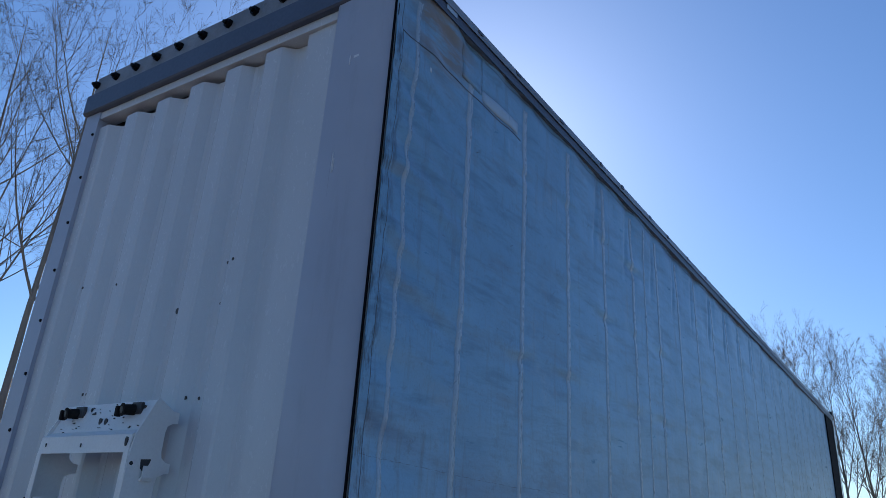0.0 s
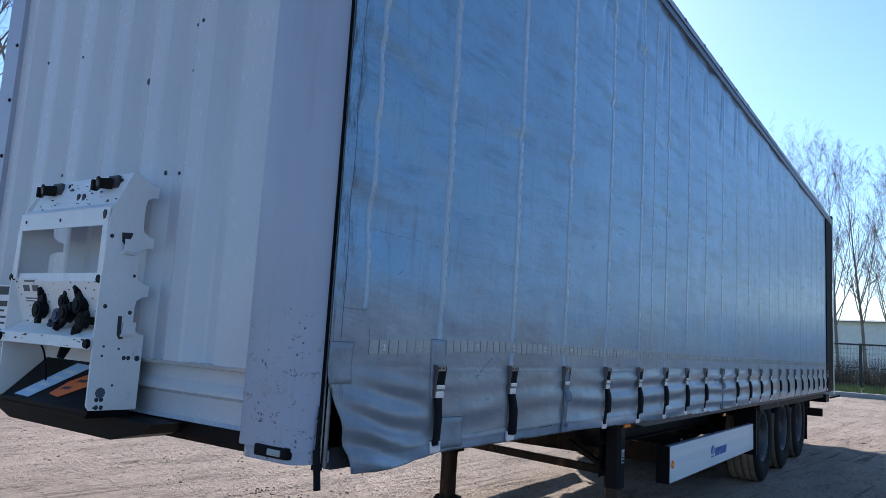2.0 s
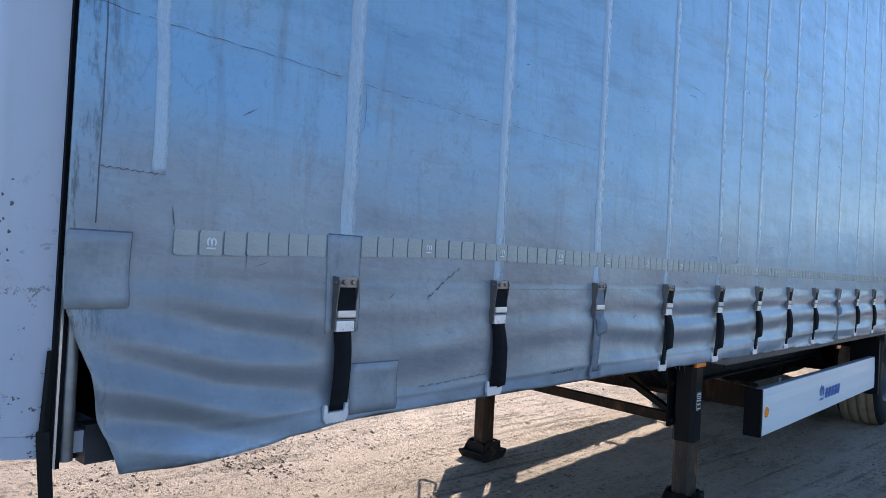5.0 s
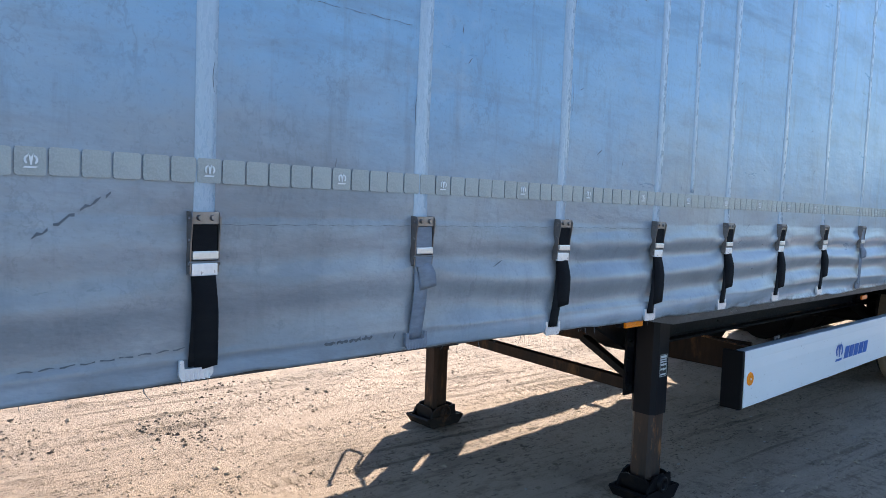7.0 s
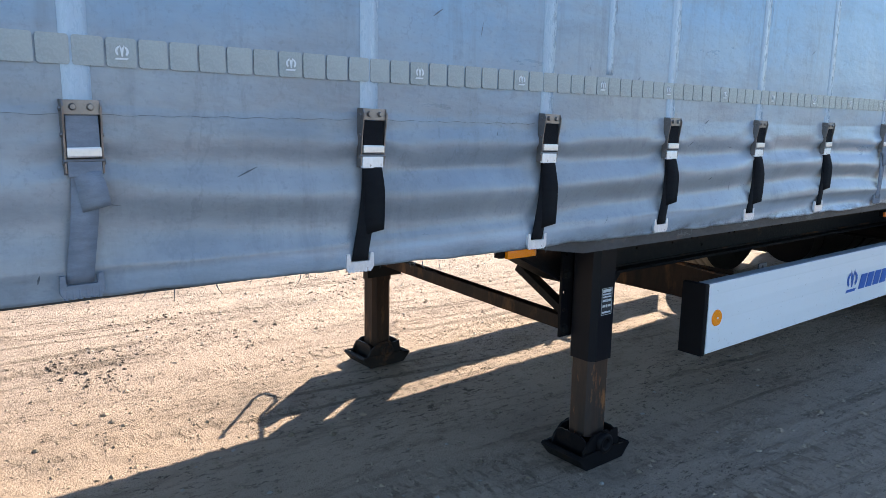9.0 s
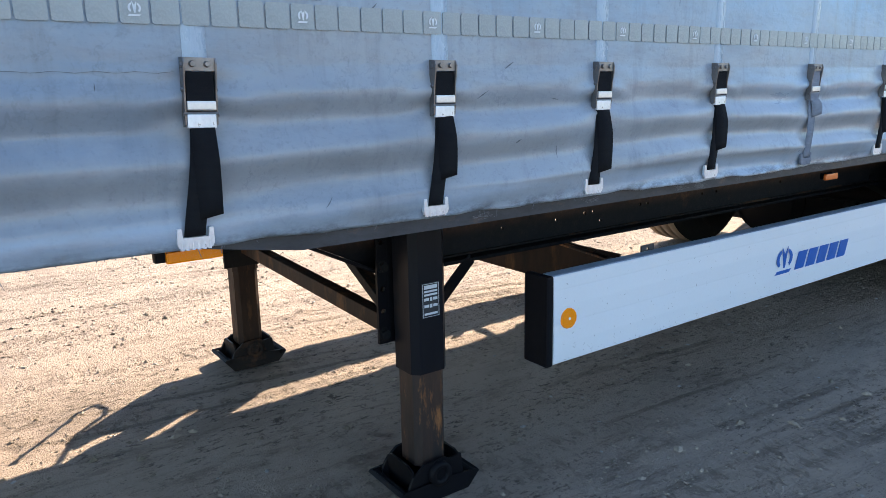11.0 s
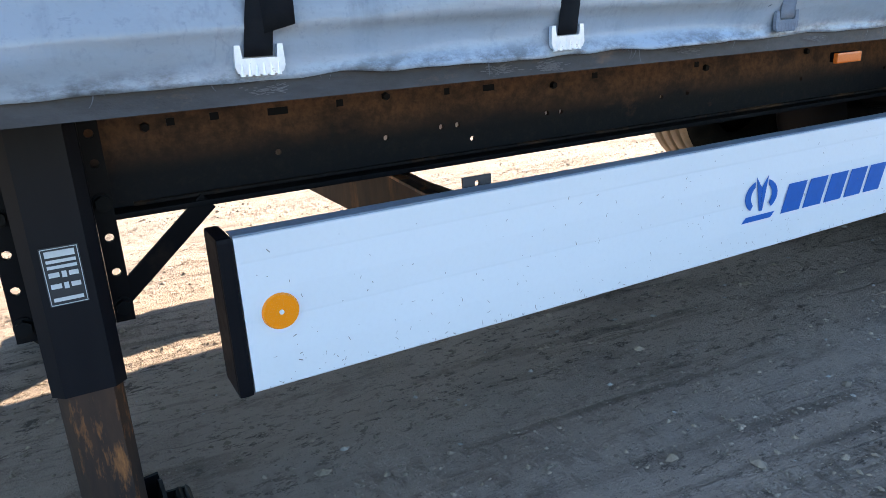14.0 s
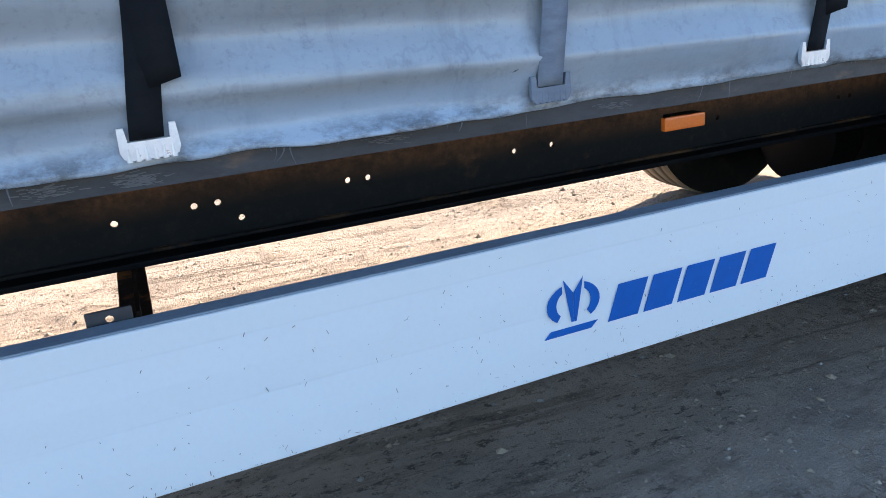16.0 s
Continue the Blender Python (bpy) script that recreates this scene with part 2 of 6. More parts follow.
def tarpaulin():
    """Weathered grey PVC: reflected sky blue painted in above, cloudy fading, smudges and grime runs, darker low front,
    lighter bottom strip, dirty front edge and hem, faint weave and creases.
    """
    m, n, l, b = nodes_of("curtain_pvc")
    co = n.new("ShaderNodeTexCoord").outputs["Object"]
    xyz = n.new("ShaderNodeSeparateXYZ")
    l.new(co, xyz.inputs[0])
    cloud = noise_node(n, l, co, 1.1, 5, 0.65)
    smear = noise_node(n, l, co, 3.2, 7, 0.72, (1, 0.5, 2.5))
    runs = noise_node(n, l, co, 9.0, 5, 0.7, (1, 1.5, 0.16))
    grain = noise_node(n, l, co, 85.0, 4, 0.7)
    blot = noise_node(n, l, co, 17.0, 6, 0.75)
    # Reflected sky's blue is put into the upper colour; greyer towards the bottom.
    sky_tinted = mixed(n, l, ramp(n, l, cloud, 0.3, 0.72), (0.235, 0.405, 0.58), (0.170, 0.305, 0.465))
    lower_grey = mixed(n, l, ramp(n, l, cloud, 0.3, 0.72), (0.365, 0.378, 0.396), (0.280, 0.294, 0.314))
    tint_height = n.new("ShaderNodeMath")
    tint_height.operation = "MULTIPLY_ADD"
    l.new(noise_node(n, l, co, 1.6, 6, 0.7, (1, 0.5, 1)), tint_height.inputs[0])
    tint_height.inputs[1].default_value = 1.1
    l.new(xyz.outputs["Z"], tint_height.inputs[2])
    col = mixed(n, l, window(n, l, tint_height.outputs[0], 1.80, 2.50), sky_tinted, lower_grey)
    col = mixed(n, l, scaled(n, l, ramp(n, l, smear, 0.50, 0.70), 0.45), col, (0.17, 0.185, 0.21))
    col = mixed(n, l, scaled(n, l, ramp(n, l, runs, 0.54, 0.72), 0.45), col, (0.15, 0.162, 0.18))
    col = mixed(n, l, scaled(n, l, ramp(n, l, blot, 0.57, 0.66), 0.24), col, (0.11, 0.12, 0.14))
    col = mixed(n, l, scaled(n, l, ramp(n, l, grain, 0.56, 0.68), 0.26), col, (0.12, 0.132, 0.15))
    # Patchy darkening, strongest low on the front part of the skirt.
    low_front = product(n, l, window(n, l, xyz.outputs["Y"], 1.6, 4.2), window(n, l, xyz.outputs["Z"], 1.40, 1.85))
    low_front = product(n, l, low_front, ramp(n, l, noise_node(n, l, co, 2.0, 6, 0.7, (1, 0.6, 1.4)), 0.30, 0.55))
    col = mixed(n, l, scaled(n, l, low_front, 0.62), col, (0.135, 0.145, 0.165))
    tilt = n.new("ShaderNodeMapping")
    tilt.inputs["Rotation"].default_value = (radians(-3), 0, 0)
    l.new(co, tilt.inputs["Vector"])
    above = n.new("ShaderNodeMath")
    above.operation = "SUBTRACT"
    above.inputs[0].default_value = 1.0
    l.new(window(n, l, xyz.outputs["Z"], 1.7, 2.3), above.inputs[1])
    slant = product(n, l, ramp(n, l, noise_node(n, l, tilt.outputs["Vector"], 3.4, 6, 0.68, (1, 0.42, 3.0)), 0.50, 0.64), above.outputs[0])
    col = mixed(n, l, scaled(n, l, slant, 0.50), col, (0.10, 0.175, 0.265))
    for size, lean in ((7.0, (1, 1, 0.55)), (13.0, (1, 0.8, 0.8))):
        off = n.new("ShaderNodeMath")
        off.operation = "SUBTRACT"
        l.new(noise_node(n, l, co, size, 5, 0.62, lean), off.inputs[0])
        off.inputs[1].default_value = 0.5
        away = n.new("ShaderNodeMath")
        away.operation = "ABSOLUTE"
        l.new(off.outputs[0], away.inputs[0])
        vein = product(n, l, window(n, l, away.outputs[0], 0.003, 0.022), ramp(n, l, noise_node(n, l, co, size * 0.45, 4, 0.6), 0.50, 0.66))
        col = mixed(n, l, scaled(n, l, vein, 0.24), col, (0.10, 0.112, 0.135))
    pale = noise_node(n, l, co, 2.3, 6, 0.7)
    col = mixed(n, l, scaled(n, l, ramp(n, l, pale, 0.58, 0.75), 0.30), col, (0.47, 0.48, 0.49))
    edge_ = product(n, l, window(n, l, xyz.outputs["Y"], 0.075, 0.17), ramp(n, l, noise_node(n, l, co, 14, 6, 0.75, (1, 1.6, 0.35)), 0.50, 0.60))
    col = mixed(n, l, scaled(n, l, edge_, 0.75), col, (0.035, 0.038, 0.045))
    # Patchy lighter, bluer strip along the bottom edge.
    low_height = n.new("ShaderNodeMath")
    low_height.operation = "MULTIPLY_ADD"
    l.new(noise_node(n, l, co, 1.2, 3, 0.5, (1, 1, 0.2)), low_height.inputs[0])
    low_height.inputs[1].default_value = 0.05
    l.new(xyz.outputs["Z"], low_height.inputs[2])
    hem_tint = product(n, l, window(n, l, low_height.outputs[0], 1.150, 1.172), ramp(n, l, noise_node(n, l, co, 3.0, 5, 0.65, (1, 0.7, 1.5)), 0.30, 0.55))
    col = mixed(n, l, scaled(n, l, hem_tint, 0.5), col, (0.34, 0.43, 0.545))
    hem = product(n, l, window(n, l, xyz.outputs["Z"], 1.07, 1.11), ramp(n, l, noise_node(n, l, co, 7, 7, 0.75, (1, 1.0, 2)), 0.46, 0.60))
    col = mixed(n, l, scaled(n, l, hem, 0.8), col, (0.055, 0.05, 0.045))
    stain_at = n.new("ShaderNodeVectorMath")
    stain_at.operation = "DISTANCE"
    l.new(co, stain_at.inputs[0])
    stain_at.inputs[1].default_value = (0, 0.42, 4.05)
    stain = product(n, l, window(n, l, stain_at.outputs["Value"], 0.05, 0.42), ramp(n, l, smear, 0.40, 0.55))
    col = mixed(n, l, scaled(n, l, stain, 0.92), col, (0.235, 0.175, 0.11))
    l.new(col, b.inputs["Base Color"])
    r = n.new("ShaderNodeMapRange")
    r.inputs["To Min"].default_value, r.inputs["To Max"].default_value = 0.20, 0.42
    l.new(smear, r.inputs["Value"])
    l.new(r.outputs["Result"], b.inputs["Roughness"])
    b.inputs["Specular IOR Level"].default_value = 0.62
    crease = noise_node(n, l, co, 5.5, 5, 0.55, (1, 0.7, 1.6))
    b1 = n.new("ShaderNodeBump")
    b1.inputs["Strength"].default_value, b1.inputs["Distance"].default_value = 0.45, 0.014
    l.new(crease, b1.inputs["Height"])
    b2 = n.new("ShaderNodeBump")
    b2.inputs["Strength"].default_value, b2.inputs["Distance"].default_value = 0.15, 0.001
    l.new(grain, b2.inputs["Height"])
    l.new(b1.outputs["Normal"], b2.inputs["Normal"])
    l.new(b2.outputs["Normal"], b.inputs["Normal"])
    return m


def rusty_web():
    """Black beam paint with rust run down from its upper edge."""
    m, n, l, b = nodes_of("rusty_web")
    co = n.new("ShaderNodeTexCoord").outputs["Object"]
    xyz = n.new("ShaderNodeSeparateXYZ")
    l.new(co, xyz.inputs[0])
    patch = noise_node(n, l, co, 5, 7, 0.7, (1, 0.7, 1))
    fine = noise_node(n, l, co, 45, 5, 0.75)
    col = mixed(n, l, ramp(n, l, fine, 0.5, 0.8), (0.010, 0.010, 0.012), (0.022, 0.018, 0.016))
    inv = n.new("ShaderNodeMath")
    inv.operation = "SUBTRACT"
    inv.inputs[0].default_value = 1.0
    l.new(window(n, l, xyz.outputs["Z"], 0.85, 0.94), inv.inputs[1])
    high = product(n, l, inv.outputs[0], ramp(n, l, patch, 0.32, 0.52))
    rust = mixed(n, l, ramp(n, l, fine, 0.40, 0.65), (0.135, 0.066, 0.034), (0.060, 0.032, 0.020))
    col = mixed(n, l, high, col, rust)
    col = mixed(n, l, scaled(n, l, ramp(n, l, patch, 0.60, 0.72), 0.7), col, rust)
    l.new(col, b.inputs["Base Color"])
    b.inputs["Roughness"].default_value = 0.55
    b.inputs["Specular IOR Level"].default_value = 0.12
    bp = n.new("ShaderNodeBump")
    bp.inputs["Strength"].default_value, bp.inputs["Distance"].default_value = 0.4, 0.003
    l.new(fine, bp.inputs["Height"])
    l.new(bp.outputs["Normal"], b.inputs["Normal"])
    return m


def chipped_paint():
    """Grey gloss paint with rust-dark chips, thickest near the foot, and long scratches."""
    m, n, l, b = nodes_of("grey_paint")
    co = n.new("ShaderNodeTexCoord").outputs["Object"]
    xyz = n.new("ShaderNodeSeparateXYZ")
    l.new(co, xyz.inputs[0])
    cloud = noise_node(n, l, co, 1.4, 5, 0.6)
    col = mixed(n, l, ramp(n, l, cloud, 0.35, 0.7), (0.40, 0.42, 0.49), (0.35, 0.37, 0.44))
    runs = noise_node(n, l, co, 10, 5, 0.7, (1, 1, 0.12))
    col = mixed(n, l, scaled(n, l, ramp(n, l, runs, 0.56, 0.8), 0.3), col, (0.22, 0.22, 0.24))
    chips = product(n, l, window(n, l, xyz.outputs["Z"], 1.15, 1.75), ramp(n, l, noise_node(n, l, co, 26, 6, 0.8), 0.585, 0.61))
    col = mixed(n, l, chips, col, (0.055, 0.04, 0.03))
    yellow = product(n, l, window(n, l, xyz.outputs["Z"], 1.2, 1.6), ramp(n, l, noise_node(n, l, co, 11, 5, 0.7), 0.60, 0.70))
    col = mixed(n, l, scaled(n, l, yellow, 0.6), col, (0.26, 0.22, 0.13))
    scratch = ramp(n, l, noise_node(n, l, co, 22, 3, 0.6, (2.2, 1, 0.03)), 0.70, 0.72)
    col = mixed(n, l, scaled(n, l, scratch, 0.3), col, (0.10, 0.10, 0.11))
    l.new(col, b.inputs["Base Color"])
    b.inputs["Roughness"].default_value = 0.34
    bp = n.new("ShaderNodeBump")
    bp.inputs["Strength"].default_value, bp.inputs["Distance"].default_value = 0.3, 0.004
    l.new(noise_node(n, l, co, 3.5, 3, 0.5, (1, 1, 0.5)), bp.inputs["Height"])
    l.new(bp.outputs["Normal"], b.inputs["Normal"])
    return m


def dirt_ground():
    """Dry trodden sand: pale crust, damp darker patches, grit."""
    m, n, l, b = nodes_of("sandy_ground")
    co = n.new("ShaderNodeTexCoord").outputs["Object"]
    a = noise_node(n, l, co, 0.35, 5, 0.6)
    c = noise_node(n, l, co, 2.4, 8, 0.7, (1, 0.45, 1))
    g = noise_node(n, l, co, 38.0, 6, 0.75)
    g2 = noise_node(n, l, co, 130.0, 3, 0.7)
    col = mixed(n, l, ramp(n, l, a, 0.35, 0.65), (0.428, 0.318, 0.240), (0.350, 0.260, 0.196))
    col = mixed(n, l, scaled(n, l, ramp(n, l, c, 0.52, 0.72), 0.55), col, (0.168, 0.138, 0.112))
    col = mixed(n, l, scaled(n, l, ramp(n, l, g, 0.56, 0.72), 0.38), col, (0.10, 0.078, 0.056))
    col = mixed(n, l, scaled(n, l, ramp(n, l, g2, 0.6, 0.75), 0.5), col, (0.40, 0.33, 0.255))
    streak = noise_node(n, l, co, 5.0, 8, 0.78, (1.3, 0.42, 1))
    col = mixed(n, l, scaled(n, l, ramp(n, l, streak, 0.53, 0.62), 0.45), col, (0.14, 0.103, 0.076))
    rut = noise_node(n, l, co, 1.3, 9, 0.72, (1.2, 0.36, 1))
    col = mixed(n, l, scaled(n, l, ramp(n, l, rut, 0.53, 0.64), 0.38), col, (0.14, 0.105, 0.078))
    bend = n.new("ShaderNodeMapping")
    bend.inputs["Rotation"].default_value = (0, 0, radians(7))
    l.new(co, bend.inputs["Vector"])
    line = noise_node(n, l, bend.outputs["Vector"], 2.2, 5, 0.62, (7.0, 0.14, 1))
    worn = ramp(n, l, noise_node(n, l, co, 0.7, 4, 0.6), 0.42, 0.60)
    track = product(n, l, ramp(n, l, line, 0.54, 0.62), worn)
    col = mixed(n, l, scaled(n, l, track, 0.62), col, (0.105, 0.075, 0.052))
    lug = noise_node(n, l, bend.outputs["Vector"], 5.0, 3, 0.5, (2.2, 4.6, 1))
    pressed = product(n, l, ramp(n, l, lug, 0.52, 0.60), ramp(n, l, noise_node(n, l, bend.outputs["Vector"], 0.9, 3, 0.5, (2.6, 0.12, 1)), 0.54, 0.62))
    col = mixed(n, l, scaled(n, l, pressed, 0.45), col, (0.13, 0.094, 0.066))
    crumb = noise_node(n, l, co, 30.0, 7, 0.8, (1.3, 0.6, 1))
    col = mixed(n, l, product(n, l, ramp(n, l, crumb, 0.54, 0.59), ramp(n, l, rut, 0.42, 0.56)), col, (0.108, 0.080, 0.058))
    chip = n.new("ShaderNodeTexVoronoi")
    chip.inputs["Scale"].default_value = 48.0
    l.new(co, chip.inputs["Vector"])
    col = mixed(n, l, scaled(n, l, window(n, l, chip.outputs["Distance"], 0.10, 0.17), 0.6), col, (0.42, 0.345, 0.265))
    l.new(col, b.inputs["Base Color"])
    b.inputs["Roughness"].default_value = 0.95
    b.inputs["Specular IOR Level"].default_value = 0.2
    b0 = n.new("ShaderNodeBump")
    b0.invert = True
    b0.inputs["Strength"].default_value, b0.inputs["Distance"].default_value = 0.9, 0.012
    both = n.new("ShaderNodeMath")
    l.new(track, both.inputs[0])
    l.new(pressed, both.inputs[1])
    l.new(both.outputs[0], b0.inputs["Height"])
    b1 = n.new("ShaderNodeBump")
    b1.inputs["Strength"].default_value, b1.inputs["Distance"].default_value = 1.0, 0.022
    l.new(b0.outputs["Normal"], b1.inputs["Normal"])
    l.new(c, b1.inputs["Height"])
    b2 = n.new("ShaderNodeBump")
    b2.inputs["Strength"].default_value, b2.inputs["Distance"].default_value = 1.0, 0.011
    l.new(g, b2.inputs["Height"])
    b3 = n.new("ShaderNodeBump")
    b3.inputs["Strength"].default_value, b3.inputs["Distance"].default_value = 1.0, 0.009
    l.new(g2, b3.inputs["Height"])
    l.new(b1.outputs["Normal"], b2.inputs["Normal"])
    l.new(b2.outputs["Normal"], b3.inputs["Normal"])
    l.new(b3.outputs["Normal"], b.inputs["Normal"])
    return m


M_STONE = loose_stones()
M_PALESTONE = surface("pale_stone", (0.42, 0.38, 0.33), (0.28, 0.25, 0.21), 0.9, big=8, fine=60, bump=0.3)
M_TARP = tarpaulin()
M_POST = chipped_paint()
M_WEBPLATE = rusty_web()
M_GROUND = dirt_ground()
M_BAND = surface("webbing_band", (0.375, 0.46, 0.555), (0.32, 0.40, 0.49), 0.27, big=3, fine=90, bump=0.04, spec=0.65, stretch=(1, 1, 0.3))
M_PATCH = surface("repair_patch", (0.30, 0.318, 0.34), (0.21, 0.226, 0.247), 0.5, big=6, fine=80, bump=0.25, dirt=(0.14, 0.15, 0.17), dirt_lo=0.55, dirt_hi=0.8, dirt_scale=14)


# ---- mesh helpers ----
def part(name, bm, material, parent=None, label="", smooth=False):
    me = bpy.data.meshes.new(name)
    bm.to_mesh(me)
    bm.free()
    me.materials.append(material)
    if smooth:
        me.polygons.foreach_set("use_smooth", [True] * len(me.polygons))
        me.set_sharp_from_angle(angle=radians(40))
    ob = new(name, me)
    ob.parent = parent
    if label:
        ob["label"] = label
    return ob


def raw(name, verts, faces, material, parent=None, label="", smooth=True):
    me = bpy.data.meshes.new(name)
    me.from_pydata(verts, [], faces)
    me.materials.append(material)
    if smooth:
        me.polygons.foreach_set("use_smooth", [True] * len(me.polygons))
    ob = new(name, me)
    ob.parent = parent
    if label:
        ob["label"] = label
    return ob


def empty(name, m=None):
    ob = new(name)
    ob.empty_display_size = 0.2
    if m:
        ob.matrix_basis = m
    return ob


def box(bm, x0, x1, y0, y1, z0, z1, bevel=0.0, m=None):
    vs = bmesh.ops.create_cube(bm, size=1)["verts"]
    t = Matrix.Translation(((x0 + x1) / 2, (y0 + y1) / 2, (z0 + z1) / 2)) @ Matrix.Diagonal((x1 - x0, y1 - y0, z1 - z0, 1))
    bmesh.ops.transform(bm, matrix=(m or Matrix()) @ t, verts=vs)
    if bevel:
        es = {e for v in vs for e in v.link_edges}
        bmesh.ops.bevel(bm, geom=list(es), offset=bevel, segments=2, affect="EDGES", profile=0.7)
    return bm


def rod(bm, p, q, r, r2=None, seg=12):
    p, q = Vector(p), Vector(q)
    d = q - p
    vs = bmesh.ops.create_cone(bm, cap_ends=True, segments=seg, radius1=r, radius2=r if r2 is None else r2, depth=d.length)["verts"]
    bmesh.ops.transform(bm, matrix=Matrix.Translation((p + q) / 2) @ d.to_track_quat("Z", "Y").to_matrix().to_4x4(), verts=vs)
    return bm


def beam(bm, p, q, w, h, bevel=0.003):
    """A bar of section w x h from p to q; h lies towards the vertical."""
    p, q = Vector(p), Vector(q)
    d = (q - p).normalized()
    side = d.cross(Vector((0, 0, 1)))
    side = side.normalized() if side.length > 1e-4 else Vector((1, 0, 0))
    up = side.cross(d)
    m = Matrix((side, d, up)).transposed().to_4x4()
    return box(bm, -w / 2, w / 2, -(q - p).length / 2, (q - p).length / 2, -h / 2, h / 2, bevel, Matrix.Translation((p + q) / 2) @ m)


def prism(bm, outline, axis, a, b):
    """Extrudes an outline of two coordinates along an axis from a to b."""
    def at(u, v, w):
        return {"x": (w, u, v), "y": (u, w, v), "z": (u, v, w)}[axis]
    lo = [bm.verts.new(at(u, v, a)) for u, v in outline]
    hi = [bm.verts.new(at(u, v, b)) for u, v in outline]
    n = len(lo)
    for i in range(n):
        bm.faces.new((lo[i], lo[(i + 1) % n], hi[(i + 1) % n], hi[i]))
    bm.faces.new(lo[::-1])
    bm.faces.new(hi)
    bmesh.ops.recalc_face_normals(bm, faces=bm.faces)
    return bm


def B():
    return bmesh.new()


# ---- ground ----
def spread(lo, hi, step, far):
    near = np.arange(lo, hi + step / 2, step)
    out = np.geomspace(step * 2, far, 42)
    return np.concatenate([lo - out[::-1], near, hi + out])


def height(x, y):
    """Trodden sand: wheel ruts along the trailer, clods and hollows, fading out with distance."""
    fade = 1.0 / (1.0 + max(0.0, math.hypot(x + 1, y - 4) - 9) * 0.3)
    u = x + 0.12 * y + 0.25 * noise.noise(Vector((x * 0.2, y * 0.25, 11)))
    h = 0.014 * noise.noise(Vector((x * 0.9, y * 0.35, 0)))
    rut = noise.noise(Vector((u * 2.6, y * 0.10, 2)))
    h += 0.016 * rut
    tread = max(0.0, noise.noise(Vector((u * 1.1, y * 0.08, 17))))
    h += 0.006 * tread * math.sin(y * 62 + 6 * noise.noise(Vector((x * 2, y * 2, 4))))
    h += 0.009 * abs(noise.noise(Vector((x * 7, y * 4.5, 5)))) + 0.008 * abs(noise.noise(Vector((x * 15, y * 11, 8))))
    lump = noise.noise(Vector((x * 3.3, y * 2.2, 31)))
    if lump > 0.25:
        h += (lump - 0.25) * 0.05 * (0.5 + noise.noise(Vector((x * 19, y * 19, 9))))
    return h * fade - 0.012


gx, gy = spread(-6.0, 1.8, 0.03, 900), spread(-1.0, 9.0, 0.032, 900)
gv = [(float(x), float(y), height(x, y)) for y in gy for x in gx]
nx = len(gx)
gf = [(j * nx + i, j * nx + i + 1, (j + 1) * nx + i + 1, (j + 1) * nx + i) for j in range(len(gy) - 1) for i in range(nx - 1)]
ground = tagged(raw("ground", gv, gf, M_GROUND), "dry sandy yard ground with tyre ruts and grit", "ground", kind="structure")

rng = random.Random(4)


def pebbles(name, count, area, sizes, seed, material=M_STONE, power=3.5):
    r = random.Random(seed)
    vs, fs = [], []
    base = [(0, 0, 1)] + [(math.cos(a) * 0.95, math.sin(a) * 0.95, 0.25) for a in (0, 1.05, 2.1, 3.14, 4.2, 5.25)] + [(0, 0, -0.5)]
    for _ in range(count):
        x, y = r.uniform(*area[:2]), r.uniform(*area[2:])
        s = sizes[0] + (sizes[1] - sizes[0]) * r.random() ** power
        turn, z, k = r.uniform(0, 6.3), height(x, y), len(vs)
        for u, v, w in base:
            q = s * r.uniform(0.75, 1.25)
            vs.append((x + q * (u * math.cos(turn) - 0.7 * v * math.sin(turn)), y + q * (u * math.sin(turn) + 0.7 * v * math.cos(turn)), z + 0.6 * q * w))
        for i in range(6):
            a, b = k + 1 + i, k + 1 + (i + 1) % 6
            fs += [(k, a, b), (k + 7, b, a)]
    return tagged(raw(name, vs, fs, material, smooth=False), "scattered small stones and clods on the sand", "gravel", kind="stuff")


pebbles("gravel", 18000, (-4.6, 1.4, 0.8, 8.2), (0.003, 0.013), 7)
for k, (x, y, rx, ry) in enumerate(((-3.30, 3.05, 0.42, 0.34), (-3.25, 1.50, 0.45, 0.30), (-2.85, 2.45, 0.30, 0.20), (-3.9, 4.6, 0.5, 0.35))):
    pebbles("soil_clods", 150, (x - rx, x + rx, y - ry, y + ry), (0.004, 0.020), 40 + k, M_SOIL, 2.6)
pebbles("gravel", 16000, (-0.7, 1.2, 3.2, 7.2), (0.0018, 0.006), 27)
pebbles("gravel", 600, (-4.0, 1.6, 2.0, 8.5), (0.004, 0.016), 17, M_PALESTONE)
pebbles("gravel", 16000, (-14, 2.5, -2.0, 26.0), (0.004, 0.026), 8)
import functools


# ---- trailer ----
SLOPE = 0.0135  # nose up on its legs
trailer = tagged(empty("semi_trailer", Matrix.Translation((0, -0.010, 0)) @ Matrix.Rotation(-SLOPE, 4, "X")), "grey-blue curtain-sided semi-trailer with white front wall, parked on its landing legs", "trailer")
LEN, WID, TOP, BOT = 13.6, 2.52, 4.31, 1.068
BUCKLES = [0.697, 1.304, 1.892, 2.486, 3.052, 3.626, 4.180, 4.724, 5.306, 5.89] + [5.90 + 0.575 * k for k in range(1, 13)]


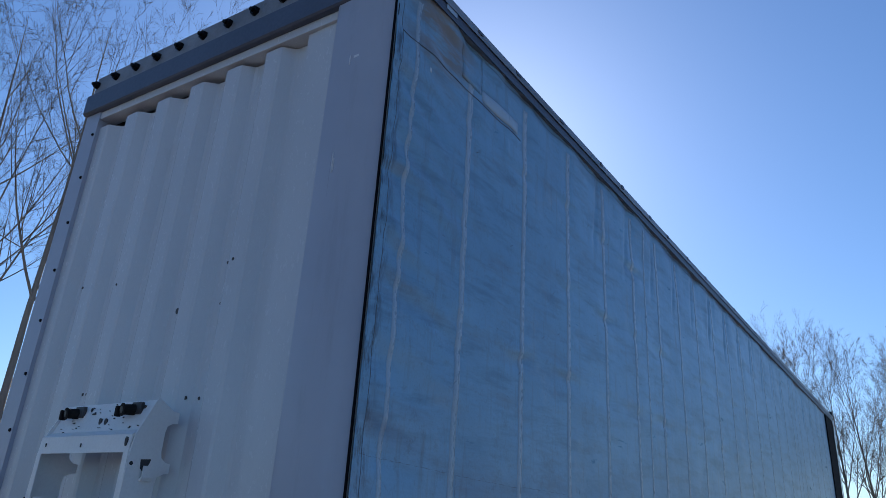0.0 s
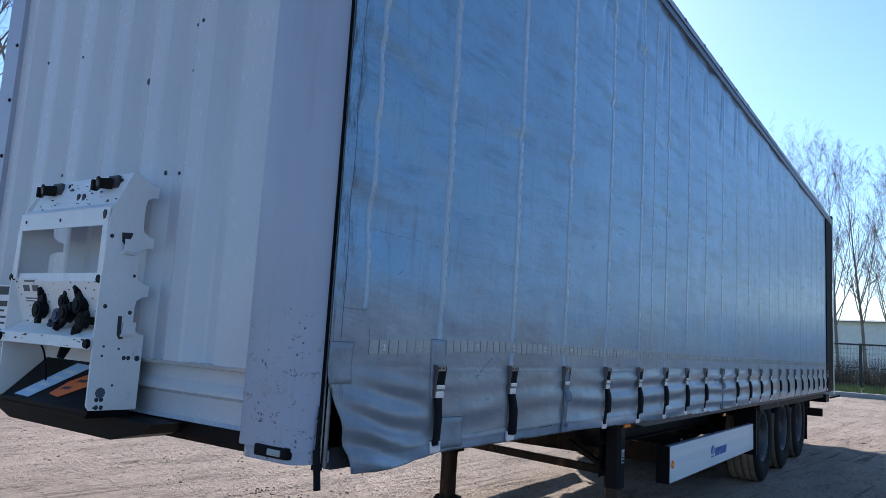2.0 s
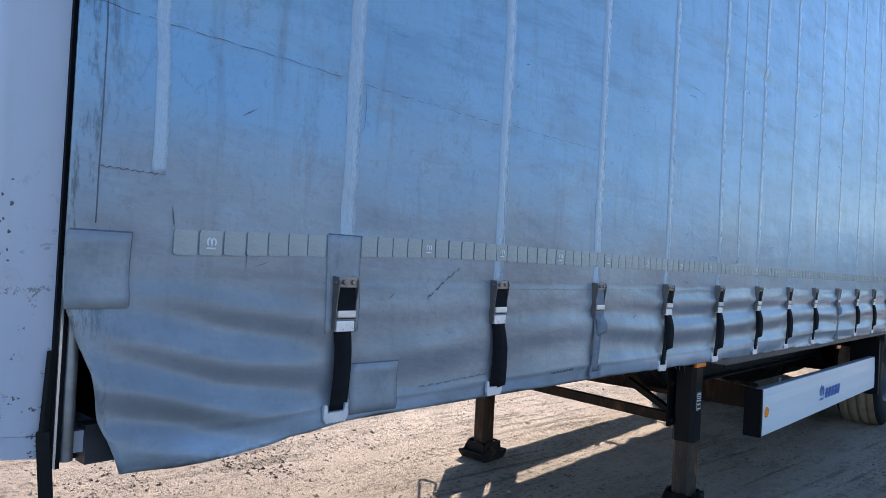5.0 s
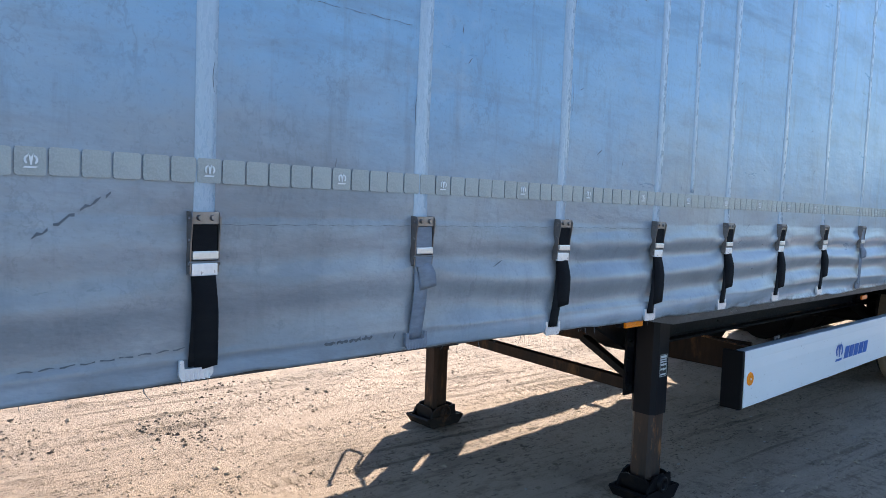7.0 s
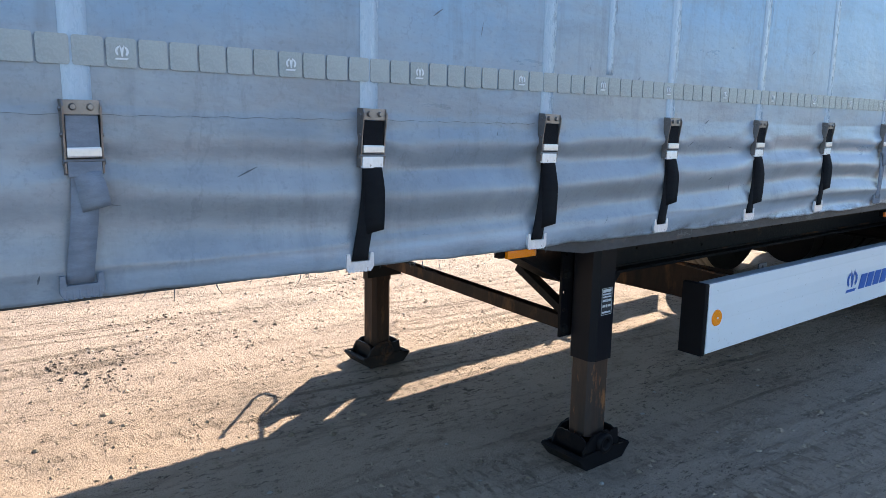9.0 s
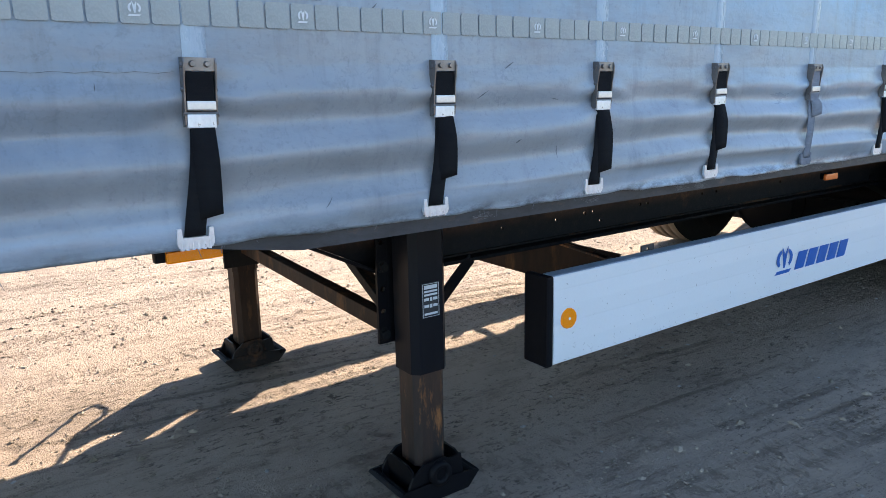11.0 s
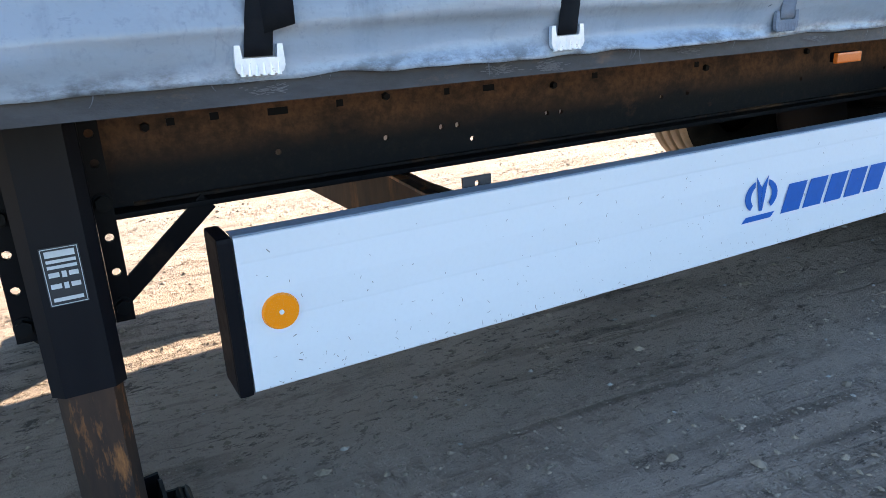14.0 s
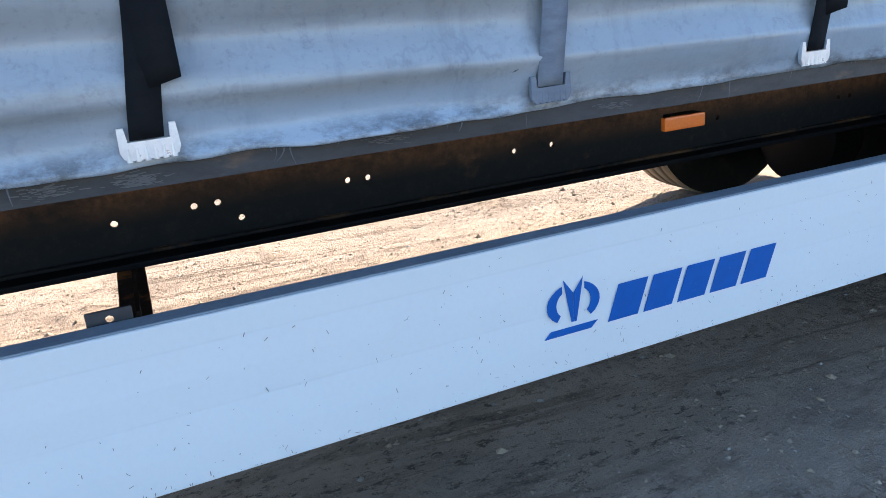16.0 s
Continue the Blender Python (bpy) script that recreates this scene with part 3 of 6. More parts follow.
def curtain_off(y, z):
    """How far the curtain stands out from its plane."""
    d = 0.005 * noise.noise(Vector((0, y * 1.3, z * 0.9))) + 0.003 * noise.noise(Vector((2, y * 4.5, z * 3.2)))
    near = min(abs(y - b) for b in BUCKLES)
    if z < 1.425:
        d += 0.0018
    low = max(0.0, (1.42 - z) / 0.34)
    if low > 0:
        # horizontal rolls of the slack skirt, pinched at each strap
        bay = noise.noise(Vector((0, y * 0.55, 7)))
        wob = 0.95 * noise.noise(Vector((0, y * 0.8, z * 1.5))) + 0.22 * noise.noise(Vector((0, y * 2.6, 9)))
        roll = math.sin((low + 0.16 * wob) * (17.5 + 3 * bay) + 0.8 * bay)
        fine_ = math.sin((low + 0.10 * wob) * 37 + 4 * bay)
        open_ = min(1.0, near / 0.20)
        calm = min(1.0, 0.18 + max(0.0, y - 1.2) * 0.30) * (1 - 0.72 * min(1.0, max(0.0, (y - 5.8) / 2.5)))
        d += min(low * 3, 1) * calm * ((0.0145 + 0.012 * noise.noise(Vector((6, y * 1.1, z * 2.5)))) * roll * (0.55 + 0.45 * open_) + 0.0025 * fine_ * noise.noise(Vector((9, y * 1.7, z * 3))))
        d -= 0.012 * calm * math.exp(-((z - 1.345) / 0.05) ** 2) * max(0, 1 - near / 0.13) * math.sin((z - 1.33 + 0.25 * near) * 90)
        d += 0.0035 * math.exp(-((z - 1.145 - 0.012 * wob) / 0.006) ** 2)
        d += min(low * 2, 1) * 0.010 * open_ + 0.005 * low * noise.noise(Vector((5, y * 7, z * 6)))
    # fold marks left by gathering: slanted shallow dents in every bay, in rows
    if z > 2.32:
        k = math.floor((z - 2.03) / 0.545 + 0.5)
        bay = math.floor((y - 0.41) / 0.585)
        yc, zc = 0.41 + 0.585 * (bay + 0.5), 2.03 + 0.545 * k + 0.05 * noise.noise(Vector((bay * 1.7, k * 2.3, 1)))
        t = (z - zc - 0.03 * (y - yc) + 0.03 * noise.noise(Vector((y * 6, k * 3.3, 2)))) / 0.030
        amp = 0.013 * (1 - 0.6 * min(1.0, max(0.0, (y - 4.5) / 3))) * max(0.0, 0.5 + noise.noise(Vector((bay * 3.1, k * 4.7, 5)))) * max(0.0, 1 - abs(y - yc) / 0.29)
        d -= amp * math.exp(-t * t) - 0.5 * amp * math.exp(-(t - 2.2) ** 2)
    # upright furrows hanging from the hem, one before each band
    if z > 3.5 and y > 2.2:
        hang = min(1.0, (z - 3.5) / 0.2) * min(1.0, max(0.0, (4.16 - z) / 0.1))
        for b in BUCKLES:
            if abs(y - b + 0.12) < 0.2:
                d -= hang * (0.011 + 0.006 * noise.noise(Vector((b, 3, 1)))) * math.exp(-((y - b + 0.12 - 0.16 * (z - 3.85)) / 0.028) ** 2)
    # slack folds by the front edge
    front = max(0.0, 1 - y / 0.95) * min(1.0, max(0.0, y - 0.06) / 0.10)
    if front > 0:
        s = z + 0.35 * y + 0.06 * noise.noise(Vector((3, y * 3, z * 2)))
        d += front * (0.026 * noise.noise(Vector((3, y * 1.2, s * 4.6))) + 0.010 * noise.noise(Vector((1, y * 2.6, s * 11))))
        if z > 2.3:
            d += front * min(1.0, (z - 2.3) / 0.5) * 0.006 * math.sin(s * 41 + 2 * noise.noise(Vector((y * 2, z, 6))))
        if z < 1.42:
            k = (1.42 - z) / 0.33
            d += 0.055 * k * max(0, 1 - abs(y - 0.22) / 0.5) + 0.022 * min(1, k * 3.5) * math.sin(y * 14 + z * 56 + 1.5 * noise.noise(Vector((y * 4, z * 5, 3)))) * max(0, 1 - y / 0.72) * min(1.0, max(0.0, (y - 0.08) / 0.16))
    # gathered top hem
    up = max(0.0, (z - 3.45) / 0.65)
    if up > 0:
        d += up * 0.014 * noise.noise(Vector((4, y * 3.4 + z * 1.5, z * 1.6)))
        d -= up * 0.007 * max(0, math.sin(y * 10.9 + 1.2 * noise.noise(Vector((0, y * 0.7, 3))))) ** 4
        if y < 1.1:
            d += up * 0.014 * noise.noise(Vector((7, y * 5 + z * 4, z * 7 - y * 2)))
    return d


def curtain_bottom(y):
    b = BOT + 0.004 * noise.noise(Vector((0, y * 0.9, 21))) + 0.002 * noise.noise(Vector((0, y * 3.7, 23))) + 0.0025 * noise.noise(Vector((0, y * 14, 29)))
    near = min(abs(y - q) for q in BUCKLES)
    b += 0.004 * max(0, 1 - near / 0.07)
    b += 0.026 * min(1.0, max(0.0, (3.6 - y) / 1.8)) * min(1.0, max(0.42, (y - 0.15) / 0.5))
    return b


def curtain_front(z):
    """Front edge: fastened at the post above, loose and drawn back below."""
    return float(np.interp(z, (1.07, 1.10, 1.175, 1.263, 1.336, 1.395), (0.150, 0.138, 0.108, 0.094, 0.066, 0.050)))


CY = np.concatenate([np.linspace(0, 1.2, 90), np.linspace(1.22, 7.5, 290), np.linspace(7.53, 13.36, 190)])
CZ = np.concatenate([np.linspace(0, 0.12, 52), np.linspace(0.124, 1, 155)])
cv, cf = [], []
for y in CY:
    lo = curtain_bottom(y)
    for s in CZ:
        z = lo + (4.20 - lo) * s
        yy = max(y, 0.0)
        e = curtain_front(z)
        yy = e + (13.36 - e) * (y / 13.36)
        cv.append((curtain_off(yy, z), float(yy), float(z)))
nz = len(CZ)
for i in range(len(CY) - 1):
    for j in range(nz - 1):
        cf.append((i * nz + j, (i + 1) * nz + j, (i + 1) * nz + j + 1, i * nz + j + 1))
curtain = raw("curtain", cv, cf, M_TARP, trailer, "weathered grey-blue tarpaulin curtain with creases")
th = curtain.modifiers.new("thickness", "SOLIDIFY")
th.thickness, th.offset = 0.002, -1


def strip(y0, y1, z0, z1, lift, ny=3, step=0.05):
    """A band that follows the curtain's surface."""
    vs, fs = [], []
    zs = np.linspace(z0, z1, max(2, int((z1 - z0) / step) + 1))
    ys = np.linspace(y0, y1, ny)
    for y in ys:
        for z in zs:
            vs.append((curtain_off(float(y), float(z)) + lift, float(y), float(z)))
    n = len(zs)
    for i in range(ny - 1):
        for j in range(n - 1):
            fs.append((i * n + j, (i + 1) * n + j, (i + 1) * n + j + 1, i * n + j + 1))
    k = len(vs)
    vs += [(x - lift - 0.002, y, z) for x, y, z in vs]
    fs += [tuple(k + v for v in f[::-1]) for f in fs]
    rim = [i * n for i in range(ny)] + [(ny - 1) * n + j for j in range(1, n)] + [i * n + n - 1 for i in range(ny - 2, -1, -1)] + [j for j in range(n - 2, 0, -1)]
    for a, b in zip(rim, rim[1:] + rim[:1]):
        fs.append((b, a, k + a, k + b))
    return vs, fs


for y in [0.21] + BUCKLES:
    half = 0.014 if y < 0.5 else 0.023
    raw("webbing_band", *strip(y - half, y + half, 1.632 if y < 0.5 else 1.40, 4.10, 0.0015 if y < 4.5 else 0.0010, step=0.012), M_BAND, curtain, "pale vertical webbing band")
for y in (3.31, 6.45, 9.6):
    raw("webbing_band", *strip(y - 0.014, y + 0.014, 1.56, 4.10, 0.0013, step=0.02), M_BAND, curtain)
raw("stitched_seam", *strip(0.10, 1.25, 3.862, 3.867, 0.0022, ny=60, step=0.02), M_SMUDGESHADE, curtain, "dark stitched seam below the roof rail")
# the hem sags a little between its rollers under the roof rail
vs, fs = [], []
for i in range(420):
    y = 0.83 + 12.4 * i / 419
    z = 4.142 + 0.012 * math.sin(y * 10.7) + 0.014 * noise.noise(Vector((y * 1.3, 2, 2)))
    x = curtain_off(y, z) + 0.0022
    vs += [(x, y, z - 0.0018), (x, y, z + 0.0018)]
fs = [(2 * i, 2 * i + 2, 2 * i + 3, 2 * i + 1) for i in range(419)]
raw("hem_line", vs, fs, M_SMUDGESHADE, curtain, "dark sagging hem edge under the rail")
for y0, y1, z0, z1, mt in ((0.052, 0.166, 1.375, 1.515, M_PATCH), (0.636, 0.738, 1.308, 1.542, M_PATCH), (0.727, 0.876, 1.105, 1.228, M_PATCH), (0.60, 0.80, 3.915, 4.15, M_TARP), (0.815, 1.205, 3.880, 3.955, M_PALEPATCH)):
    # Patch's shadow at its top and right, drawn as a dark strip.
    raw("shadow_edge", *strip(y0 + 0.004, y1 + 0.0022, z0 + 0.004, z1 + 0.003, 0.0028, ny=9, step=0.02), M_SMUDGESHADE, curtain, "dark dirty edge of a patch")
    raw("repair_patch", *strip(y0, y1, z0, z1, 0.0036, ny=9, step=0.02), mt, curtain, "welded tarpaulin repair patch")
raw("edge_seam", *strip(0.0985, 0.1005, 1.53, 4.1, 0.0012, ny=2, step=0.02), M_SMUDGESHADE, curtain, "dark seam along the curtain's front edge")


def mesh_of(name, bm, material):
    me = bpy.data.meshes.new(name)
    bm.to_mesh(me)
    bm.free()
    me.materials.append(material)
    return me


# dark strips drawn for the shade of short creases beside the bands, and scuffs, too many to tell apart
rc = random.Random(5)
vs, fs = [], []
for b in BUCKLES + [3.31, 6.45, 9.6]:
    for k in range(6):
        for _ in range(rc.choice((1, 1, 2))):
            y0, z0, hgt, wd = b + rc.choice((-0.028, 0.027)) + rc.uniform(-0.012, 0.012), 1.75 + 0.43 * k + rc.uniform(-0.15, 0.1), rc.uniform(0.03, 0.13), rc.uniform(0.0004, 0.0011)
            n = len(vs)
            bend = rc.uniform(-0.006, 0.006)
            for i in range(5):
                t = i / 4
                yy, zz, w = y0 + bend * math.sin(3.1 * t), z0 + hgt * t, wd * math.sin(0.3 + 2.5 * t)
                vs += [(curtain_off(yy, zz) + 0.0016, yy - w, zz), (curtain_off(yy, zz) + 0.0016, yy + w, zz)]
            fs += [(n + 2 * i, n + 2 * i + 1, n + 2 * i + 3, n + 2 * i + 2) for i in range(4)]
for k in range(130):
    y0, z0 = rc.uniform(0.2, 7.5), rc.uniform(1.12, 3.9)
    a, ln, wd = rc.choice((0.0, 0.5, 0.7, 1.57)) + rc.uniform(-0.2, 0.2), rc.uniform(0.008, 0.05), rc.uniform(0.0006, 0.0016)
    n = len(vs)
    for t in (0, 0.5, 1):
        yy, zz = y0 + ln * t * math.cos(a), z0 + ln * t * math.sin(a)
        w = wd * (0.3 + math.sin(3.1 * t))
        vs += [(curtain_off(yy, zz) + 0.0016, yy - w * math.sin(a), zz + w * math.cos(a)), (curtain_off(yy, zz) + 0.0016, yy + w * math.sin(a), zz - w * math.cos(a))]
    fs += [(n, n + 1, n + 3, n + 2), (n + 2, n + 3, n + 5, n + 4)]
tagged(raw("creases", vs, fs, M_SMUDGESHADE, curtain), "dark strips painted for crease shade, and scuffs", kind="stuff")
# a smeared dark scuff by the second strap
vs, fs = [], []
for i in range(16):
    t = i / 15
    yy, zz = 0.985 + 0.135 * t, 1.388 + 0.087 * t + 0.003 * math.sin(i * 2.1)
    w = 0.0028 * (0.3 + abs(math.sin(i * 1.7)))
    vs += [(curtain_off(yy, zz) + 0.0014, yy, zz - w), (curtain_off(yy, zz) + 0.0014, yy, zz + w)]
fs = [(2 * i, 2 * i + 1, 2 * i + 3, 2 * i + 2) for i in range(15) if i % 5 != 3]
raw("scuff", vs, fs, M_SMUDGESHADE, curtain, "dark smeared scuff")

for name, y0, z0, y1, z1, w0, gap, label in (("crease_line", 0.96, 1.152, 1.265, 1.164, 0.0014, 4, "dark line along a crease"), ("crease_line", 0.08, 1.932, 0.66, 1.922, 0.0006, 6, "dark line along a crease"), ("crease_line", 0.72, 1.918, 1.28, 1.914, 0.0006, 4, "dark line along a crease"), ("crease_line", 1.34, 1.922, 1.86, 1.926, 0.0006, 5, "dark line along a crease"), ("crease_line", 0.10, 1.634, 0.21, 1.632, 0.0012, 9, "dark line along a crease"), ("crease_line", 1.33, 1.416, 1.86, 1.418, 0.0004, 40, "weld line above the skirt"), ("crease_line", 1.92, 1.418, 2.44, 1.418, 0.0004, 40, "weld line above the skirt"), ("crease_line", 2.52, 1.418, 3.01, 1.416, 0.0004, 40, "weld line above the skirt"), ("smear", 1.594, 1.138, 1.735, 1.142, 0.0045, 9, "dark smear on the hem")):
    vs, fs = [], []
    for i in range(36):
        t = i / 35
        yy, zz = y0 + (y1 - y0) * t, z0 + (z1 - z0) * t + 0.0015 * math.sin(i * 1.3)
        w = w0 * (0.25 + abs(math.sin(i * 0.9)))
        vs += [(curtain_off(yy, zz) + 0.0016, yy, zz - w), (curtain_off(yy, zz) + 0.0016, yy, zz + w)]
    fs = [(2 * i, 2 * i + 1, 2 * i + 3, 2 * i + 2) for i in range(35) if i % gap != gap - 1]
    raw(name, vs, fs, M_SMUDGESHADE, curtain, label)
rf = random.Random(77)
vs, fs = [], []
for _ in range(190):
    y0 = rf.uniform(0.35, 7.4)
    ln, lean, w = 0.004 + 0.03 * rf.random() ** 4, rf.uniform(-0.7, 0.7), rf.uniform(0.0006, 0.0016)
    n, zb = len(vs), curtain_bottom(y0) + 0.002
    for i in range(4):
        t = i / 3
        yy, zz = y0 + lean * ln * t * t, zb - ln * t
        vs += [(curtain_off(y0, zb) - 0.001, yy - w * (1 - 0.8 * t), zz), (curtain_off(y0, zb) - 0.001, yy + w * (1 - 0.8 * t), zz)]
    fs += [(n + 2 * i, n + 2 * i + 1, n + 2 * i + 3, n + 2 * i + 2) for i in range(3)]
tagged(raw("frays", vs, fs, M_SMUDGESHADE, curtain), "loose threads along the worn hem", kind="stuff")

# reflective squares along the curtain, every sixth with a small printed crest
def rounded(half, c):
    """Outline of a square with rounded corners."""
    out = []
    for k, (u, v) in enumerate(((1, 1), (-1, 1), (-1, -1), (1, -1))):
        for i in range(4):
            a = radians(90 * k + 30 * i)
            out.append((u * (half - c) + c * math.cos(a), v * (half - c) + c * math.sin(a)))
    return out


square = mesh_of("tape_square", prism(B(), rounded(0.0252, 0.005), "x", -0.0010, 0.0010), M_TAPE)
def outline_plate(bm, pts, x=-0.0858, t=0.0008, base=0.0, high=1.0):
    """A thin printed shape from an outline of y and z."""
    vs = [bm.verts.new((x, y, base + (z - base) * high)) for y, z in pts]
    bm.faces.new(vs)
    r = bmesh.ops.extrude_face_region(bm, geom=[f for f in bm.faces if all(v in vs for v in f.verts)])
    bmesh.ops.translate(bm, vec=(-t, 0, 0), verts=[e for e in r["geom"] if isinstance(e, bmesh.types.BMVert)])


def crest_shape(y, z, w, x=-0.0858, high=1.0):
    """Plain crest: a base bar, two side arcs and a central wedge."""
    bm = B()
    decal = functools.partial(outline_plate, bm, x=x, base=z, high=high)
    decal([(y - 0.42 * w, z), (y + 0.40 * w, z), (y + 0.52 * w, z + 0.13 * w), (y - 0.30 * w, z + 0.13 * w)])
    for s in (-1, 1):
        arc = []
        for i in range(9):
            a = radians(-50 + 115 * i / 8)
            arc.append((y + 0.10 * w + s * 0.46 * w * math.cos(a), z + 0.58 * w + 0.40 * w * math.sin(a)))
        inner = [(y + 0.10 * w + s * 0.30 * w * math.cos(radians(-40 + 90 * i / 8)), z + 0.58 * w + 0.30 * w * math.sin(radians(-40 + 90 * i / 8))) for i in range(8, -1, -1)]
        decal(arc + inner)
    for s in (-1, 1):
        decal([(y + (0.10 + 0.005 * s) * w, z + 0.22 * w), (y + (0.10 + 0.045 * s) * w, z + 0.22 * w), (y + (0.10 + 0.17 * s) * w, z + 1.05 * w), (y + (0.10 + 0.005 * s) * w, z + 0.78 * w)])
    bmesh.ops.recalc_face_normals(bm, faces=bm.faces)
    return bm


crest = mesh_of("crest", crest_shape(-0.002, -0.0125, 0.025, 0.0012), M_MARK)
y, k = 0.275, 0
while y < 13.25:
    if not 0.63 < y < 0.75:
        sq = new("tape_square", square)
        sq.parent = curtain
        zt = 1.527 - 0.024 * max(0.0, 1 - (y - 0.25) / 0.8)
        sq.location = (curtain_off(y, zt) + 0.0026, y, zt)
        if k % 6 == 1 and y < 6:
            cr = new("crest", crest)
            cr.parent = sq
            cr.location = (0.0016, 0, 0)
    y, k = y + 0.0546, k + 1


# ---- buckles ----
def make_buckle(webbing, hook_material, tail, drift, half, flare, short):
    bm = B()
    for s in (-1, 1):
        prism(bm, [(0.0, 0.0), (0.022, -0.001), (0.027, -0.012), (0.025, -0.030), (0.020, -0.060), (0.017, -0.126), (0.0, -0.130)], "y", s * 0.030 - 0.0015, s * 0.030 + 0.0015)
    box(bm, 0.017, 0.021, -0.030, 0.030, -0.026, -0.001, 0.0008)
    for s in (-1, 1):
        rod(bm, (0.021, s * 0.014, -0.013), (0.027, s * 0.014, -0.013), 0.0065, 0.0045, 10)
    rod(bm, (0.014, -0.033, -0.105), (0.014, 0.033, -0.105), 0.005, seg=8)
    for s in (-1, 1):
        for z in (-0.016, -0.060, -0.108):
            rod(bm, (0.0125, s * 0.031, z), (0.0125, s * 0.0345, z), 0.0055, 0.004, 8)
    body = part("buckle", bm, M_STEEL, trailer, "steel over-centre strap buckle")
    bm = B()
    box(bm, 0.012, 0.023, -0.0275, 0.0275, -0.099, -0.081, 0.003)
    part("lever", bm, M_ALU, body)
    bm = B()
    box(bm, 0.010, 0.019, -0.0275, 0.0275, -0.132, -0.106, 0.002)
    part("lever_tip", bm, hook_material, body)
    bm = B()
    box(bm, 0.008, 0.0185, -0.0265, 0.0265, -0.083, -0.027, 0.002)
    part("strap_loop", bm, webbing, body)
    # hanging strap, a little folded
    vs, fs = [], []
    n = 14
    for i in range(n):
        s = i / (n - 1)
        z = -0.118 - s * (0.200 if short else 0.222)
        w = half
        sh = drift * s * (0.25 if half > 0.025 else 1) + 0.002 * math.sin(s * 5)
        for u in (-1, 0, 1):
            vs.append((0.008 + 0.006 * math.sin(s * 3.1) + 0.008 * s - 0.002 * u * u, sh + u * w, z))
    for i in range(n - 1):
        for j in range(2):
            fs.append((i * 3 + j, i * 3 + j + 1, i * 3 + j + 4, i * 3 + j + 3))
    st = raw("strap", vs, fs, webbing, body)
    st.modifiers.new("thickness", "SOLIDIFY").thickness = 0.002
    if tail:
        vs, fs = [], []
        for i in range(8):
            s = i / 7
            for u in (-1, 1):
                vs.append((0.013 + 0.006 * math.sin(s * 2.6) + 0.007 * (u + 1) * min(1.0, s * 2.5), 0.001 + flare * s + u * 0.0225, -0.118 - s * tail + 0.006 * u * s))
        fs = [(2 * i, 2 * i + 1, 2 * i + 3, 2 * i + 2) for i in range(7)]
        tl = raw("strap_tail", vs, fs, webbing, body)
        tl.modifiers.new("thickness", "SOLIDIFY").thickness = 0.002
    bm = B()
    prism(bm, [(-0.044, -0.288), (-0.036, -0.288), (-0.034, -0.306), (0.016, -0.306), (0.018, -0.288), (0.026, -0.288), (0.0275, -0.318), (0.024, -0.326), (0.018, -0.329), (-0.036, -0.329), (-0.042, -0.326), (-0.0455, -0.318)], "x", 0.008, 0.016)
    for k in range(6):
        rod(bm, (0.0128, -0.0355 + 0.0106 * k, -0.3310), (0.0128, -0.0355 + 0.0106 * k, -0.314), 0.0043, 0.0038, 8)
    bmesh.ops.translate(bm, vec=(0.007 if short else 0, drift + 0.009, -0.014 if short else -0.036), verts=bm.verts)
    part("hook", bm, hook_material, body)
    return body


rb = random.Random(12)
kinds = {}
for i, y in enumerate(BUCKLES):
    key = "grey" if i == 2 else "grey_low" if i == 8 else "double" if i == 1 else ("long", "mid", "short")[0 if i < 2 else 1 + i % 2]
    m = pose(curtain_off(y, 1.36) + 0.002, y - (0.012 if i == 0 else 0.006 if i == 1 else 0), 1.444, rb.uniform(-1.5, 1.5), 0, 0)
    if key in kinds:
        copy_thing(kinds[key], m)
        continue
    if key in ("grey", "grey_low"):
        ob = make_buckle(M_WEBGREY, M_WEBGREY, 0.07, -0.020, 0.0225, 0.012, key == "grey")
    else:
        ob = make_buckle(M_WEB, M_HOOK, {"long": 0.0, "double": 0.205, "mid": 0.186, "short": 0.158}[key], {"long": -0.018, "double": -0.018, "mid": -0.026, "short": -0.028}[key], 0.026 if key in ("long", "double") else 0.0205, {"short": 0.001, "mid": 0.003, "double": 0.0, "long": 0}[key], key in ("long", "double"))
    ob.matrix_basis = m
    kinds[key] = ob

# ---- roof, rails and posts ----
bm = B()
prism(bm, [(-0.07, 4.17), (0.014, 4.17), (0.020, 4.18), (0.020, 4.235), (0.030, 4.225), (0.030, 4.275), (0.014, 4.295), (-0.07, 4.295)], "y", -0.02, LEN)
roof_rail = part("roof_rail", bm, M_RAIL, trailer, "scuffed aluminium roof rail")
bm = B()
box(bm, 0.0195, 0.0225, -0.01, LEN - 0.3, 4.168, 4.234)
part("rail_gutter", bm, M_HEADER, roof_rail, "dark lower rail")
rr = random.Random(3)
for k in range(16):
    bm = B()
    y0 = 0.12 + 0.55 * k + rr.uniform(-0.1, 0.1)
    box(bm, 0.029, 0.034, y0, y0 + rr.uniform(0.02, 0.06), 4.25, 4.25 + rr.uniform(0.015, 0.03), 0.001)
    part("rail_clip", bm, M_HEADER, roof_rail)
bm = B()
prism(bm, [(-WID - 0.04, 4.12), (-WID + 0.07, 4.12), (-WID + 0.07, 4.295), (-WID - 0.04, 4.295)], "y", -0.02, LEN)
part("roof_rail", bm, M_RAIL, trailer)
bm = B()
box(bm, -WID, -0.03, 0.0, LEN, 4.25, 4.28)
part("roof", bm, M_PATCH, trailer, "pale tarpaulin roof")
bm = B()
box(bm, -WID - 0.002, -WID + 0.004, 0.1, LEN - 0.2, 1.11, 4.2)
part("far_curtain", bm, M_TARP, trailer)
